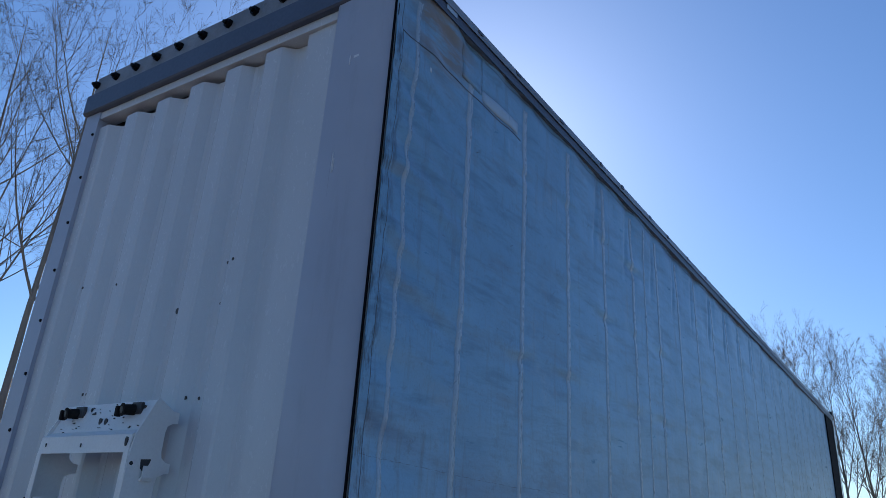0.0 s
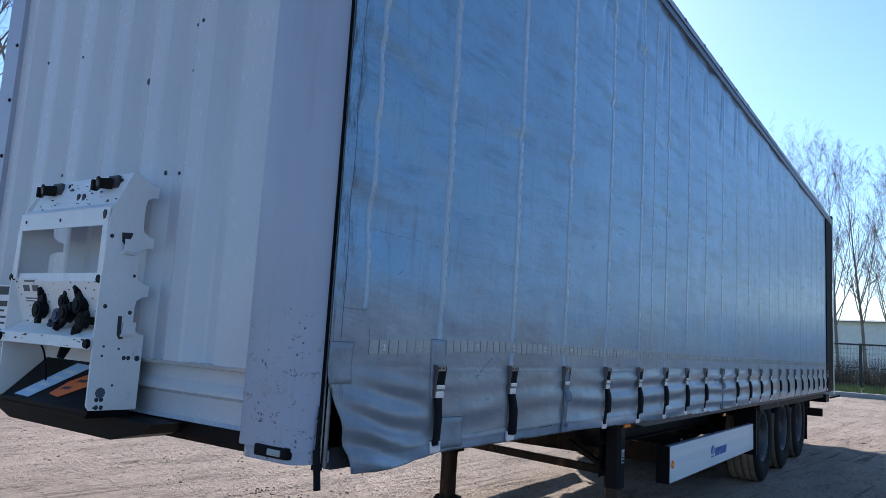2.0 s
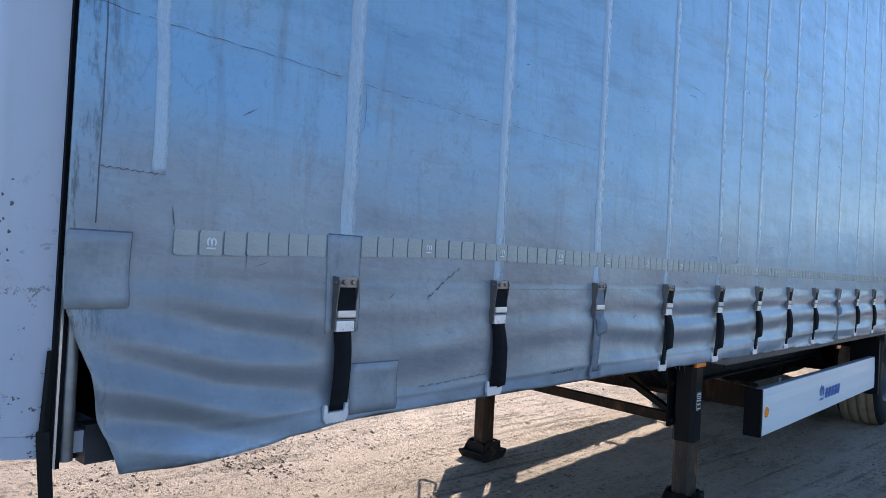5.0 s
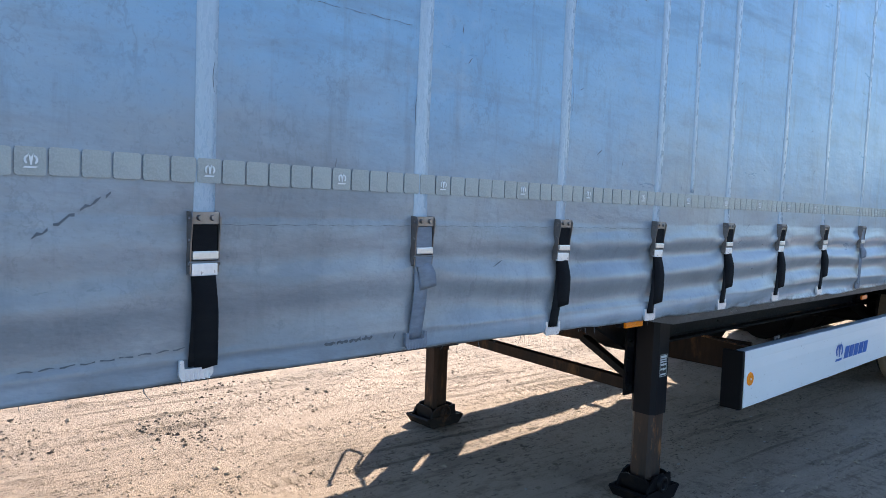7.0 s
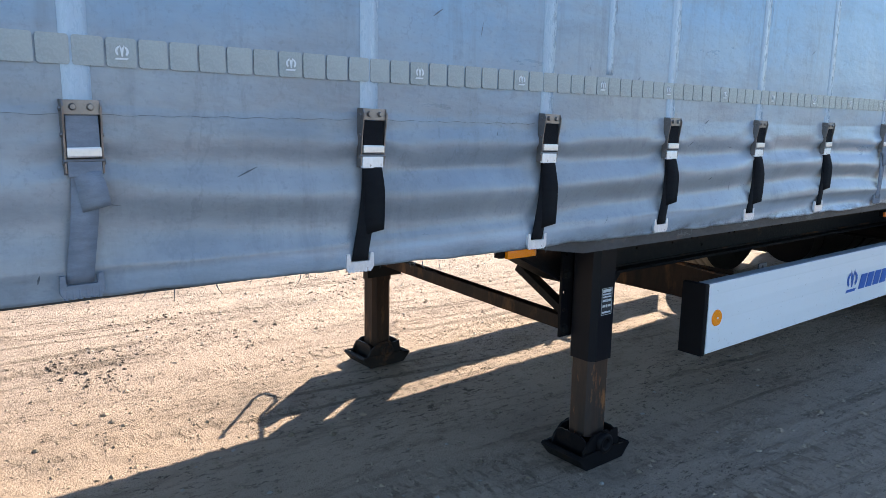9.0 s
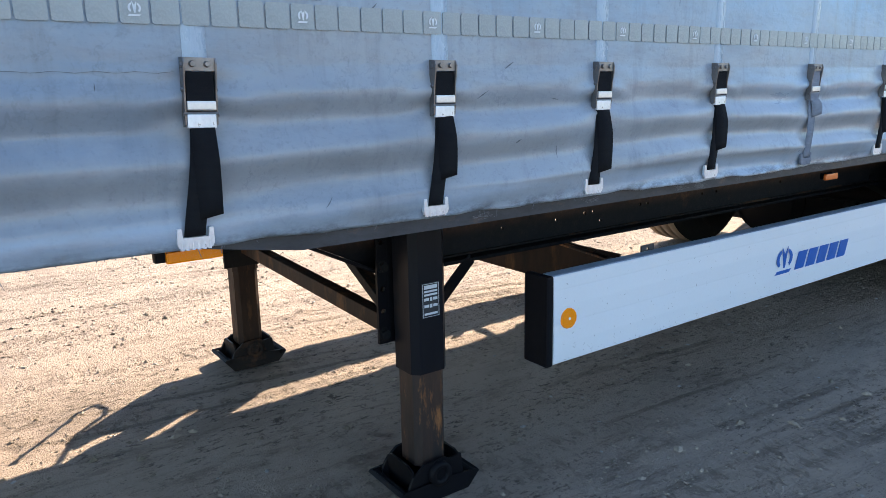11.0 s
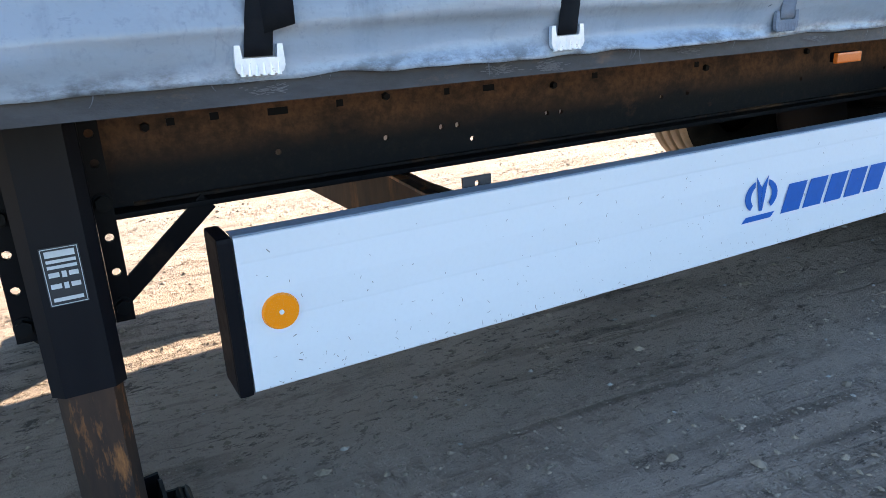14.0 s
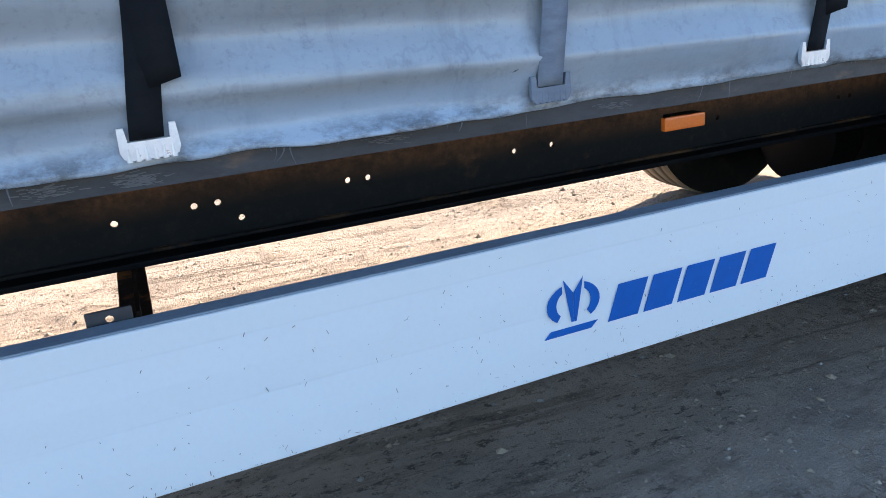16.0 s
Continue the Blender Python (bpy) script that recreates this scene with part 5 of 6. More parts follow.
def side_guard(x, s):
    """Aluminium board with a ledge halfway; s is the side that it faces."""
    def at(u):
        return x + s * u
    bm = B()
    prism(bm, [(at(0.0), GZ0), (at(0.005), GZ0 + 0.004), (at(0.006), 0.60), (at(0.004), 0.664), (at(0.0043), 0.668), (at(0.0045), 0.72), (at(0.002), 0.772), (at(0.0023), 0.776), (at(0.002), GZ1 - 0.002), (at(0.0), GZ1), (at(-0.024), GZ1), (at(-0.024), GZ0)], "y", GY0, GY1)
    g = part("side_guard", bm, M_GUARD, trailer, "white side guard board with scratches and blue print")
    bm = B()
    prism(bm, [(at(-0.001), GZ1 + 0.0005), (at(-0.004), GZ1 + 0.003), (at(-0.045), GZ1 + 0.003), (at(-0.045), GZ1 + 0.0005)], "y", GY0, GY1)
    part("top_lip", bm, M_LIP, g, "grey aluminium top lip")
    bm = B()
    box(bm, min(at(0.004), at(-0.10)), max(at(0.004), at(-0.10)), GY0 - 0.028, GY0 - 0.001, GZ0 - 0.004, GZ1 + 0.003, 0.008)
    part("end_cap", bm, M_PLASTIC, g, "black plastic end cap")
    for y in (4.63,) if s > 0 else (6.0,):
        bm = B()
        beam(bm, (at(-0.03), y, 0.735), (at(-0.52), y, 0.772), 0.055, 0.008, 0.002)
        part("support_arm", bm, M_RUSTLEG, g)
        bm = B()
        pierced_column(bm, min(at(-0.06), at(-0.054)), max(at(-0.06), at(-0.054)), y - 0.045, y - 0.017, 0.74, 0.839, (0.824,), 0.0065)
        for y0, y1 in ((y - 0.064, y - 0.045), (y - 0.017, y + 0.002)):
            box(bm, min(at(-0.06), at(-0.054)), max(at(-0.06), at(-0.054)), y0, y1, 0.74, 0.839)
        part("bracket_tab", bm, M_RAILRUST, g)
    return g


for y in (4.635,):
    bm = B()
    box(bm, -1.85, -0.30, y - 0.004, y + 0.004, 0.60, 0.774, 0.001)
    part("cross_plate", bm, M_FARTUBE, trailer, "rust-brown cross plate under the beams")
# Added out of view on the far side to cast the sunlit strip's gap.
bm = B()
box(bm, -WID + 0.07, -WID + 0.09, 4.68, 4.95, 0.80, 1.10, 0.003)
part("shadow_plate", bm, M_RUST, trailer, "unseen black plate added to break the sunlit strip")
guard = side_guard(-0.093, 1)
side_guard(-WID + 0.093, -1)
bm = B()
rod(bm, (-0.090, 4.157, 0.677), (-0.083, 4.157, 0.677), 0.034, 0.031, 28)
disc = part("reflector", bm, M_ORANGE, guard, "round amber reflector")
bm = B()
rod(bm, (-0.083, 4.157, 0.677), (-0.0815, 4.157, 0.677), 0.0045, seg=10)
part("screw", bm, M_MARK, disc)


part("crest", crest_shape(5.375, 0.618, 0.130, high=0.82), M_BLUE, guard, "blue printed crest")
for k in range(5):
    y0 = 5.467 + 0.0865 * k
    bm = B()
    outline_plate(bm, [(y0, 0.620), (y0 + 0.072, 0.620), (y0 + 0.098, 0.694), (y0 + 0.026, 0.694)])
    bmesh.ops.recalc_face_normals(bm, faces=bm.faces)
    part("print_bar", bm, M_BLUE, guard, "slanted blue print bar")


# nicks and scratches in the white board
rs = random.Random(9)
vs, fs = [], []
for _ in range(620):
    y0, z0 = rs.uniform(4.12, 7.1), GZ0 + 0.006 + (0.28 * rs.random() ** 2.4)
    a, ln, wd = rs.gauss(1.2, 0.9), 0.0012 + 0.008 * rs.random() ** 3, rs.uniform(0.0003, 0.0008)
    n = len(vs)
    for u, v in ((0, -1), (1, -1), (1, 1), (0, 1)):
        vs.append((-0.0858, y0 + u * ln * math.cos(a) - v * wd * math.sin(a), min(z0 + u * ln * math.sin(a) + v * wd * math.cos(a), GZ1 - 0.014)))
    fs.append((n, n + 1, n + 2, n + 3))
tagged(raw("scratches", vs, fs, M_STEEL, guard, smooth=False), "small dark nicks and scratches", kind="stuff")


# ---- wheels ----
def tyre_mesh():
    prof = [(0.29, 0.10), (0.30, 0.165), (0.36, 0.188), (0.44, 0.192), (0.495, 0.180), (0.520, 0.160), (0.530, 0.12)]
    for c in (0.08, 0.0, -0.08):
        prof += [(0.532, c + 0.028), (0.532, c + 0.014), (0.521, c + 0.011), (0.521, c - 0.011 + 0.004), (0.532, c - 0.008)]
    prof += [(0.530, -0.12), (0.520, -0.160), (0.495, -0.180), (0.44, -0.192), (0.36, -0.188), (0.30, -0.165), (0.29, -0.10)]
    return prof


def make_wheel():
    w = raw("wheel", *lathe(tyre_mesh()), M_RUBBER, trailer, "dusty truck tyre on a steel rim")
    raw("tread", *lathe([(0.529, 0.150)] + [(r + 0.0012, u) for r, u in tyre_mesh()[6:-6]] + [(0.529, -0.150)]), M_TREAD, w, "dusty ribbed tread")
    raw("rim", *lathe([(0.288, 0.15), (0.298, 0.168), (0.285, 0.165), (0.262, 0.12), (0.25, 0.03), (0.20, 0.0), (0.165, 0.035), (0.16, 0.055), (0.0, 0.055)], 40), M_RIM, w, "dusty grey rim")
    bm = B()
    rod(bm, (0.05, 0, 0), (0.13, 0, 0), 0.10, 0.085, 20)
    part("hub", bm, M_BLACKSTEEL, w)
    bm = B()
    for k in range(10):
        a = k * math.pi / 5
        rod(bm, (0.05, 0.14 * math.cos(a), 0.14 * math.sin(a)), (0.085, 0.14 * math.cos(a), 0.14 * math.sin(a)), 0.014, seg=6)
        rod(bm, (0.015, 0.215 * math.cos(a), 0.215 * math.sin(a)), (0.024, 0.215 * math.cos(a), 0.215 * math.sin(a)), 0.026, seg=10)
    part("wheel_nut", bm, M_BLACKSTEEL, w)
    return w


wheel = None
for y in (7.79, 9.10, 10.41):
    z = 0.528 + SLOPE * y
    for x, turn in ((-0.27, 0), (-WID + 0.27, 180)):
        if wheel is None:
            wheel = make_wheel()
            wheel.matrix_basis = pose(x, y, z, 0, 0, turn)
        else:
            copy_thing(wheel, pose(x, y, z, 17 * y, 0, turn))
    bm = B()
    rod(bm, (-0.30, y, z), (-WID + 0.30, y, z), 0.065, seg=16)
    part("axle", bm, M_BLACKSTEEL, trailer)
    for x in (-0.62, -1.92):
        bm = B()
        beam(bm, (x, y - 0.55, 0.80), (x, y + 0.1, 0.58), 0.08, 0.06, 0.006)
        rod(bm, (x, y + 0.25, 0.56), (x, y + 0.25, 0.80), 0.11, seg=16)
        part("suspension_arm", bm, M_BLACKSTEEL, trailer)
for x in (-0.27, -WID + 0.27):
    for y in (7.79, 9.10, 10.41):
        vs, fs = [], []
        for i in range(13):
            a = radians(25 + 130 * i / 12)
            for u in (-0.20, 0.20):
                vs.append((x + u, y + 0.60 * math.cos(a), 0.528 + SLOPE * y + 0.59 * math.sin(a) * (0.88 if abs(90 - math.degrees(a)) < 50 else 1)))
        fs = [(2 * i, 2 * i + 1, 2 * i + 3, 2 * i + 2) for i in range(12)]
        mg = raw("mudguard", vs, fs, M_PLASTIC, trailer, "black plastic mudguard")
        mg.modifiers.new("thickness", "SOLIDIFY").thickness = 0.004
for y0, y1 in ((7.62, 8.62), (8.70, 9.70)):
    bm = B()
    rod(bm, (-1.5, y0, 0.52), (-1.5, y1, 0.52), 0.22, seg=28)
    rod(bm, (-1.5, y0 - 0.05, 0.52), (-1.5, y0, 0.52), 0.15, 0.22, seg=28)
    tank = part("air_tank", bm, M_BLACKSTEEL, trailer, "black air reservoir", smooth=True)
    for y in (y0 + 0.2, y1 - 0.2):
        bm = B()
        rod(bm, (-1.5, y - 0.02, 0.52), (-1.5, y + 0.02, 0.52), 0.224, seg=28)
        box(bm, -1.53, -1.47, y - 0.02, y + 0.02, 0.73, 1.036)
        part("tank_strap", bm, M_RUST, tank)
bm = B()
box(bm, -0.10, -0.03, 7.22, 12.6, 0.965, 1.035, 0.004)
part("wheel_rail", bm, M_RUST, trailer, "dusty rail above the wheels")
bm = B()
box(bm, -0.30, -0.06, 7.17, 7.22, 0.47, 0.99, 0.006)
part("mud_flap", bm, M_PLASTIC, trailer, "black panel ahead of the wheels")
bm = B()
box(bm, -0.45, -0.08, 11.08, 11.11, 0.35, 0.98, 0.004)
part("mud_flap", bm, M_RUBBER, trailer, "black mud flap")
for y in (8.42, 9.74):
    bm = B()
    box(bm, -WID + 0.07, -WID + 0.52, y, y + 0.02, 0.22, 1.0, 0.004)
    part("mud_flap", bm, M_RUBBER, trailer, "black mud flap")
# ---- rear frame ----
bm = B()
box(bm, -0.05, 0.018, 12.75, LEN, 1.06, 4.2, 0.006)
part("rear_post", bm, M_RUBBER, trailer, "black rear corner post")
bm = B()
rod(bm, (0.028, LEN + 0.003, 1.0), (0.028, LEN + 0.003, 4.2), 0.008, seg=10)
part("door_edge", bm, M_ALU, trailer, "bright rear door edge")
bm = B()
box(bm, -WID, -0.06, LEN - 0.06, LEN, 1.02, 4.27, 0.004)
part("rear_doors", bm, M_WHITE, trailer, "white rear doors")
bm = B()
box(bm, -WID - 0.02, 0.03, LEN - 0.02, LEN + 0.03, 4.20, 4.36, 0.01)
part("rear_header", bm, M_BLACKSTEEL, trailer)
bm = B()
box(bm, -WID + 0.1, -0.10, 13.0, 13.12, 0.60, 0.74, 0.01)
for x in (-0.35, -1.3, -2.2):
    box(bm, x - 0.04, x + 0.04, 13.02, 13.1, 0.72, 1.03, 0.004)
part("under_run_bar", bm, M_BLACKSTEEL, trailer, "black rear under-run bar")
bm = B()
box(bm, -0.40, -0.02, 12.9, 13.35, 0.86, 1.0, 0.02)
part("rear_lamp_box", bm, M_PLASTIC, trailer)
bm = B()
rod(bm, (-0.02, 13.5, 0.93), (0.10, 13.8, 0.97), 0.02, seg=8)
part("hose_marker", bm, M_RUBBER, trailer, "black rubber marker arm")


# ---- coupling console on the front wall ----
CX0, CX1 = -1.69, -0.975
SIDE = [(-0.012, 2.100), (-0.045, 2.104), (-0.116, 2.144), (-0.132, 2.140), (-0.202, 1.985), (-0.212, 1.910), (-0.221, 1.640), (-0.219, 1.215), (-0.206, 1.198), (-0.012, 1.196)]
for z0, z1, deep in ((1.490, 1.645, 0.066), (1.690, 1.845, 0.071), (1.885, 2.055, 0.066)):
    # oblong notches in the edge against the wall
    SIDE += [(-0.012, z0), (-0.036, z0 + 0.004), (-deep + 0.006, z0 + 0.020), (-deep, z0 + 0.045), (-deep, z1 - 0.045), (-deep + 0.006, z1 - 0.018), (-0.036, z1 - 0.003), (-0.012, z1)]


def side_plate(x):
    bm = prism(B(), SIDE, "x", x - 0.004, x + 0.004)
    return bmesh.ops.triangulate(bm, faces=[f for f in bm.faces if len(f.verts) > 4]) and bm


console = part("coupling_console", side_plate(CX1), M_CONSOLE, trailer, "white steel coupling console with sockets, chips and holes")
part("side_plate", side_plate(CX0), M_CONSOLE, console)
rh = random.Random(21)
for y0, z0, r in ((-0.082, 1.724, 0.007), (-0.084, 1.577, 0.009), (-0.177, 1.441, 0.005), (-0.114, 1.433, 0.005), (-0.180, 1.405, 0.005), (-0.088, 1.398, 0.009), (-0.069, 1.398, 0.009), (-0.031, 1.397, 0.012), (-0.169, 1.264, 0.021), (-0.124, 1.292, 0.005), (-0.181, 1.238, 0.009), (-0.162, 1.238, 0.009), (-0.180, 1.209, 0.009), (-0.159, 1.208, 0.009), (-0.190, 1.208, 0.004), (-0.196, 1.870, 0.009), (-0.190, 1.595, 0.009)):
    bm = B()
    rod(bm, (CX1 + 0.003, y0, z0), (CX1 + 0.0048, y0, z0), r, seg=rh.choice((7, 8, 9)))
    part("hole", bm, M_INK if r < 0.02 else M_HEADER, console)
# bent-out hose hooks in front of their punched holes
for y0, z0, hole in ((-0.126, 1.805, [(-0.030, 0.085), (0.018, 0.090), (0.014, 0.072), (-0.010, 0.035), (-0.026, 0.050)]), (-0.094, 1.480, [(-0.038, 0.080), (-0.022, 0.082), (-0.018, 0.010), (-0.006, -0.006), (-0.026, -0.010), (-0.036, 0.010)])):
    bm = prism(B(), [(y0 + u, z0 + v) for u, v in hole], "x", CX1 + 0.003, CX1 + 0.0048)
    part("hole", bm, M_INK, console)
    bm = prism(B(), [(CX1 + 0.003, z0), (CX1 + 0.018, z0 + 0.002), (CX1 + 0.024, z0 + 0.014), (CX1 + 0.023, z0 + 0.060), (CX1 + 0.019, z0 + 0.060), (CX1 + 0.019, z0 + 0.016), (CX1 + 0.003, z0 + 0.008)], "y", y0 - 0.022, y0 + 0.030)
    part("hose_hook", bm, M_CONSOLE, console)


def tray(x0, x1, outline, name):
    return part(name, prism(B(), outline, "x", x0, x1), M_CONSOLE, console)


tray(CX0 + 0.004, CX1 - 0.004, [(-0.116, 2.140), (-0.121, 2.142), (-0.172, 2.010), (-0.212, 1.985), (-0.216, 1.912), (-0.211, 1.912), (-0.207, 1.978), (-0.167, 2.002)], "upper_plate")
tray(CX0 - 0.030, CX1 - 0.006, [(-0.200, 1.722), (-0.205, 1.724), (-0.209, 1.690), (-0.150, 1.515), (-0.226, 1.470), (-0.230, 1.428), (-0.224, 1.426), (-0.221, 1.464), (-0.143, 1.512), (-0.203, 1.690)], "coupling_plate")
tray(CX0 + 0.004, CX1 - 0.004, [(-0.030, 1.46), (-0.030, 1.345), (-0.024, 1.345), (-0.024, 1.46)], "back_plate")
for x in (CX0 + 0.018, CX1 - 0.018):
    bm = B()
    box(bm, x - 0.017, x + 0.017, -0.217, -0.210, 1.70, 1.915, 0.001)
    part("upright", bm, M_CONSOLE, console)
# chipped paint, thickest along the bends and the slots of the upper plate
bm = B()
for _ in range(30):
    x, u = rh.uniform(CX0 + 0.05, CX1 - 0.04), rh.choice((rh.uniform(0.05, 0.9), rh.uniform(0.85, 1.0)))
    y, z, r = -0.121 - 0.051 * u, 2.142 - 0.132 * u, rh.uniform(0.0012, 0.004)
    prism(bm, [(x + r * rh.uniform(0.5, 1.4) * math.cos(a), z + 0.7 * r * rh.uniform(0.5, 1.3) * math.sin(a)) for a in (0, 1.1, 2.3, 3.4, 4.6, 5.5)], "y", y - 0.006, y + 0.001)
for x, z, w, h in ((-1.33, 2.055, 0.010, 0.016), (-1.285, 2.052, 0.010, 0.016), (-1.42, 2.094, 0.016, 0.004), (-1.46, 2.115, 0.005, 0.010), (-1.05, 2.112, 0.009, 0.008)):
    y = -0.121 - 0.051 * (2.142 - z) / 0.132
    prism(bm, [(x + w * math.cos(0.9 * a), z + h * math.sin(0.9 * a)) for a in range(7)], "y", y - 0.006, y + 0.001)
for x, z, w, h in ((-1.005, 1.955, 0.014, 0.020), (-1.34, 1.945, 0.004, 0.008), (-1.63, 1.95, 0.004, 0.008)):
    prism(bm, [(x + w * (0.7 + 0.3 * math.sin(a * 3)) * math.cos(0.9 * a), z + h * math.sin(0.9 * a)) for a in range(7)], "y", -0.219, -0.212)
for _ in range(44):
    x, u = rh.uniform(CX0 + 0.03, CX1 - 0.03), rh.random()
    y, z, r = -0.209 + 0.059 * u, 1.690 - 0.175 * u, rh.uniform(0.0012, 0.0035)
    prism(bm, [(x + 0.7 * r * rh.uniform(0.5, 1.4) * math.cos(a), z + r * rh.uniform(0.5, 1.3) * math.sin(a)) for a in (0, 1.1, 2.3, 3.4, 4.6, 5.5)], "y", y - 0.004, y + 0.002)
for _ in range(12):
    x, z, r = rh.uniform(CX0, CX1 - 0.02), rh.uniform(1.432, 1.465), rh.uniform(0.003, 0.010)
    prism(bm, [(x + r * rh.uniform(0.5, 1.4) * math.cos(a), z + 0.5 * r * math.sin(a)) for a in (0, 1.1, 2.3, 3.4, 4.6, 5.5)], "y", -0.232, -0.226)
tagged(part("paint_chips", bm, M_INK, console), "dark paint chips on the white plates", kind="stuff")
for x, z, y in ((CX0 - 0.008, 1.707, -0.205), (CX1 - 0.022, 1.700, -0.205), (CX0 - 0.012, 1.448, -0.228), (CX1 - 0.020, 1.448, -0.228)):
    bm = B()
    rod(bm, (x, y, z), (x, y - 0.014, z), 0.020, 0.016, 10)
    part("grommet", bm, M_PLASTIC, console)
for x in (-1.60, -1.155):
    # round socket with a hinged lid and its square flange
    bm = B()
    box(bm, x + 0.030, x + 0.100, -0.152, -0.135, 2.080, 2.132, 0.005)
    socket = part("electric_socket", bm, M_RIM, console, "dusty grey electric socket with a black lid")
    bm = B()
    rod(bm, (x + 0.050, -0.145, 2.100), (x + 0.035, -0.192, 2.094), 0.024, 0.022, 16)
    rod(bm, (x + 0.035, -0.192, 2.094), (x + 0.034, -0.197, 2.0935), 0.028, seg=16)
    part("barrel", bm, M_RUBBER, socket)
    bm = B()
    rod(bm, (x + 0.0335, -0.1975, 2.0934), (x + 0.0332, -0.199, 2.0932), 0.015, seg=12)
    part("plug_face", bm, M_RIM, socket)
    bm = B()
    box(bm, x - 0.015, x + 0.004, -0.200, -0.175, 2.066, 2.112, 0.006)
    part("lid", bm, M_RUBBER, socket)


def coupling(x, y, z, size, tilt, material):
    """Air line coupling: threaded stem, claw head with a lobe, and a lever."""
    m = Matrix.Translation((x, y, z)) @ Matrix.Rotation(radians(tilt), 4, "Y") @ Matrix.Diagonal((size, size, size, 1))
    bm = B()
    rod(bm, (0, 0.06, 0), (0, -0.01, 0), 0.020, seg=12)
    rod(bm, (0, -0.008, 0), (0, -0.045, 0), 0.040, 0.037, 18)
    rod(bm, (0, -0.045, 0), (0, -0.052, 0), 0.024, 0.022, 14)
    box(bm, -0.075, 0.0, -0.034, -0.012, -0.026, 0.026, 0.010)
    rod(bm, (-0.070, -0.024, 0), (-0.098, -0.030, -0.012), 0.022, 0.014, 10)
    box(bm, 0.018, 0.062, -0.040, -0.020, -0.016, 0.016, 0.006)
    bmesh.ops.transform(bm, matrix=m, verts=bm.verts)
    part("air_coupling", bm, material, console, "greasy black air line coupling" if material is not M_COUPLING else "blue air line coupling")


coupling(-1.455, -0.170, 1.570, 0.95, 90, M_PLASTIC)
coupling(-1.22, -0.180, 1.560, 0.95, -38, M_PLASTIC)
coupling(-1.27, -0.190, 1.550, 0.75, -30, M_COUPLING)
coupling(-1.145, -0.170, 1.595, 0.90, 65, M_PLASTIC)
coupling(-1.28, -0.170, 1.610, 0.70, -75, M_PLASTIC)
coupling(-1.09, -0.185, 1.535, 0.80, -40, M_RUBBER)
bm = B()
rod(bm, (-1.34, -0.12, 1.44), (-1.33, -0.15, 1.375), 0.024, 0.015, 10)
part("drain_valve", bm, M_PLASTIC, console)
bm = B()
for k in range(10):
    a, b = k / 10, (k + 1) / 10
    at = lambda t: (CX0 + 0.03 + 0.20 * t, -0.08 - 0.05 * t, 1.42 - 0.02 * t - 0.13 * t ** 3)
    rod(bm, at(a), at(b), 0.004, seg=6)
part("cable", bm, M_PLASTIC, console, "thin black cable")
bm = B()
box(bm, CX0 + 0.03, CX1 - 0.02, -0.205, -0.03, 1.165, 1.185, 0.004)
prism(bm, [(-0.03, 1.36), (-0.205, 1.195), (-0.205, 1.175), (-0.03, 1.175)], "x", CX0 + 0.02, CX1 - 0.01)
part("document_shelf", bm, M_BLACKSTEEL, console, "black sloping shelf")
shelf_m = Matrix.Translation((0, -0.1175, 1.2795)) @ Matrix.Rotation(math.atan2(0.165, 0.175), 4, "X")
bm = B()
prism(bm, [(-1.575, -0.105), (-1.455, -0.108), (-1.245, 0.095), (-1.375, 0.10)], "z", 0.001, 0.004)
bmesh.ops.transform(bm, matrix=shelf_m, verts=bm.verts)
pale_card = part("pale_card", bm, M_PALEBLUE, console, "pale blue printed card")
bm = B()
for u in (0.12, 0.32, 0.52, 0.72):
    prism(bm, [(-1.545 + 0.20 * u, -0.105 + 0.20 * u), (-1.475 + 0.21 * u, -0.106 + 0.20 * u), (-1.460 + 0.21 * u, -0.090 + 0.20 * u), (-1.530 + 0.20 * u, -0.088 + 0.20 * u)], "z", 0.0045, 0.0055)
bmesh.ops.transform(bm, matrix=shelf_m, verts=bm.verts)
part("print", bm, M_MARK, pale_card)
bm = B()
prism(bm, [(-1.335, -0.075), (-1.255, -0.085), (-1.105, 0.01), (-1.065, 0.085), (-1.155, 0.082), (-1.29, 0.0)], "z", 0.001, 0.004)
bmesh.ops.transform(bm, matrix=shelf_m, verts=bm.verts)
orange_card = part("orange_card", bm, M_ORANGECARD, console, "orange printed card")
bm = B()
for u, v, w in ((-1.29, -0.045, 0.055), (-1.235, 0.0, 0.06), (-1.175, 0.045, 0.055)):
    prism(bm, [(u, v), (u + w, v + 0.004), (u + w + 0.012, v + 0.020), (u + 0.012, v + 0.014)], "z", 0.0045, 0.0055)
bmesh.ops.transform(bm, matrix=shelf_m, verts=bm.verts)
part("print", bm, M_INK, orange_card)
sticker_m = Matrix.Translation((-1.55, -0.2065, 1.645)) @ Matrix.Rotation(math.atan2(0.059, 0.175), 4, "X")
bm = B()
box(bm, -0.075, 0.075, 0.014, 0.016, -0.055, 0.055, 0, sticker_m)
sticker = part("sticker", bm, M_PAPER, console, "white pictogram sticker")
bm = B()
for x0, x1, z0, z1 in ((-0.045, 0.045, 0.040, 0.047), (-0.065, -0.010, -0.002, 0.026), (0.012, 0.068, -0.002, 0.026), (-0.065, 0.068, -0.036, -0.030), (-0.065, 0.02, -0.048, -0.043)):
    box(bm, x0, x1, 0.012, 0.0145, z0, z1, 0, sticker_m)
part("print", bm, M_SMUDGESHADE, sticker)
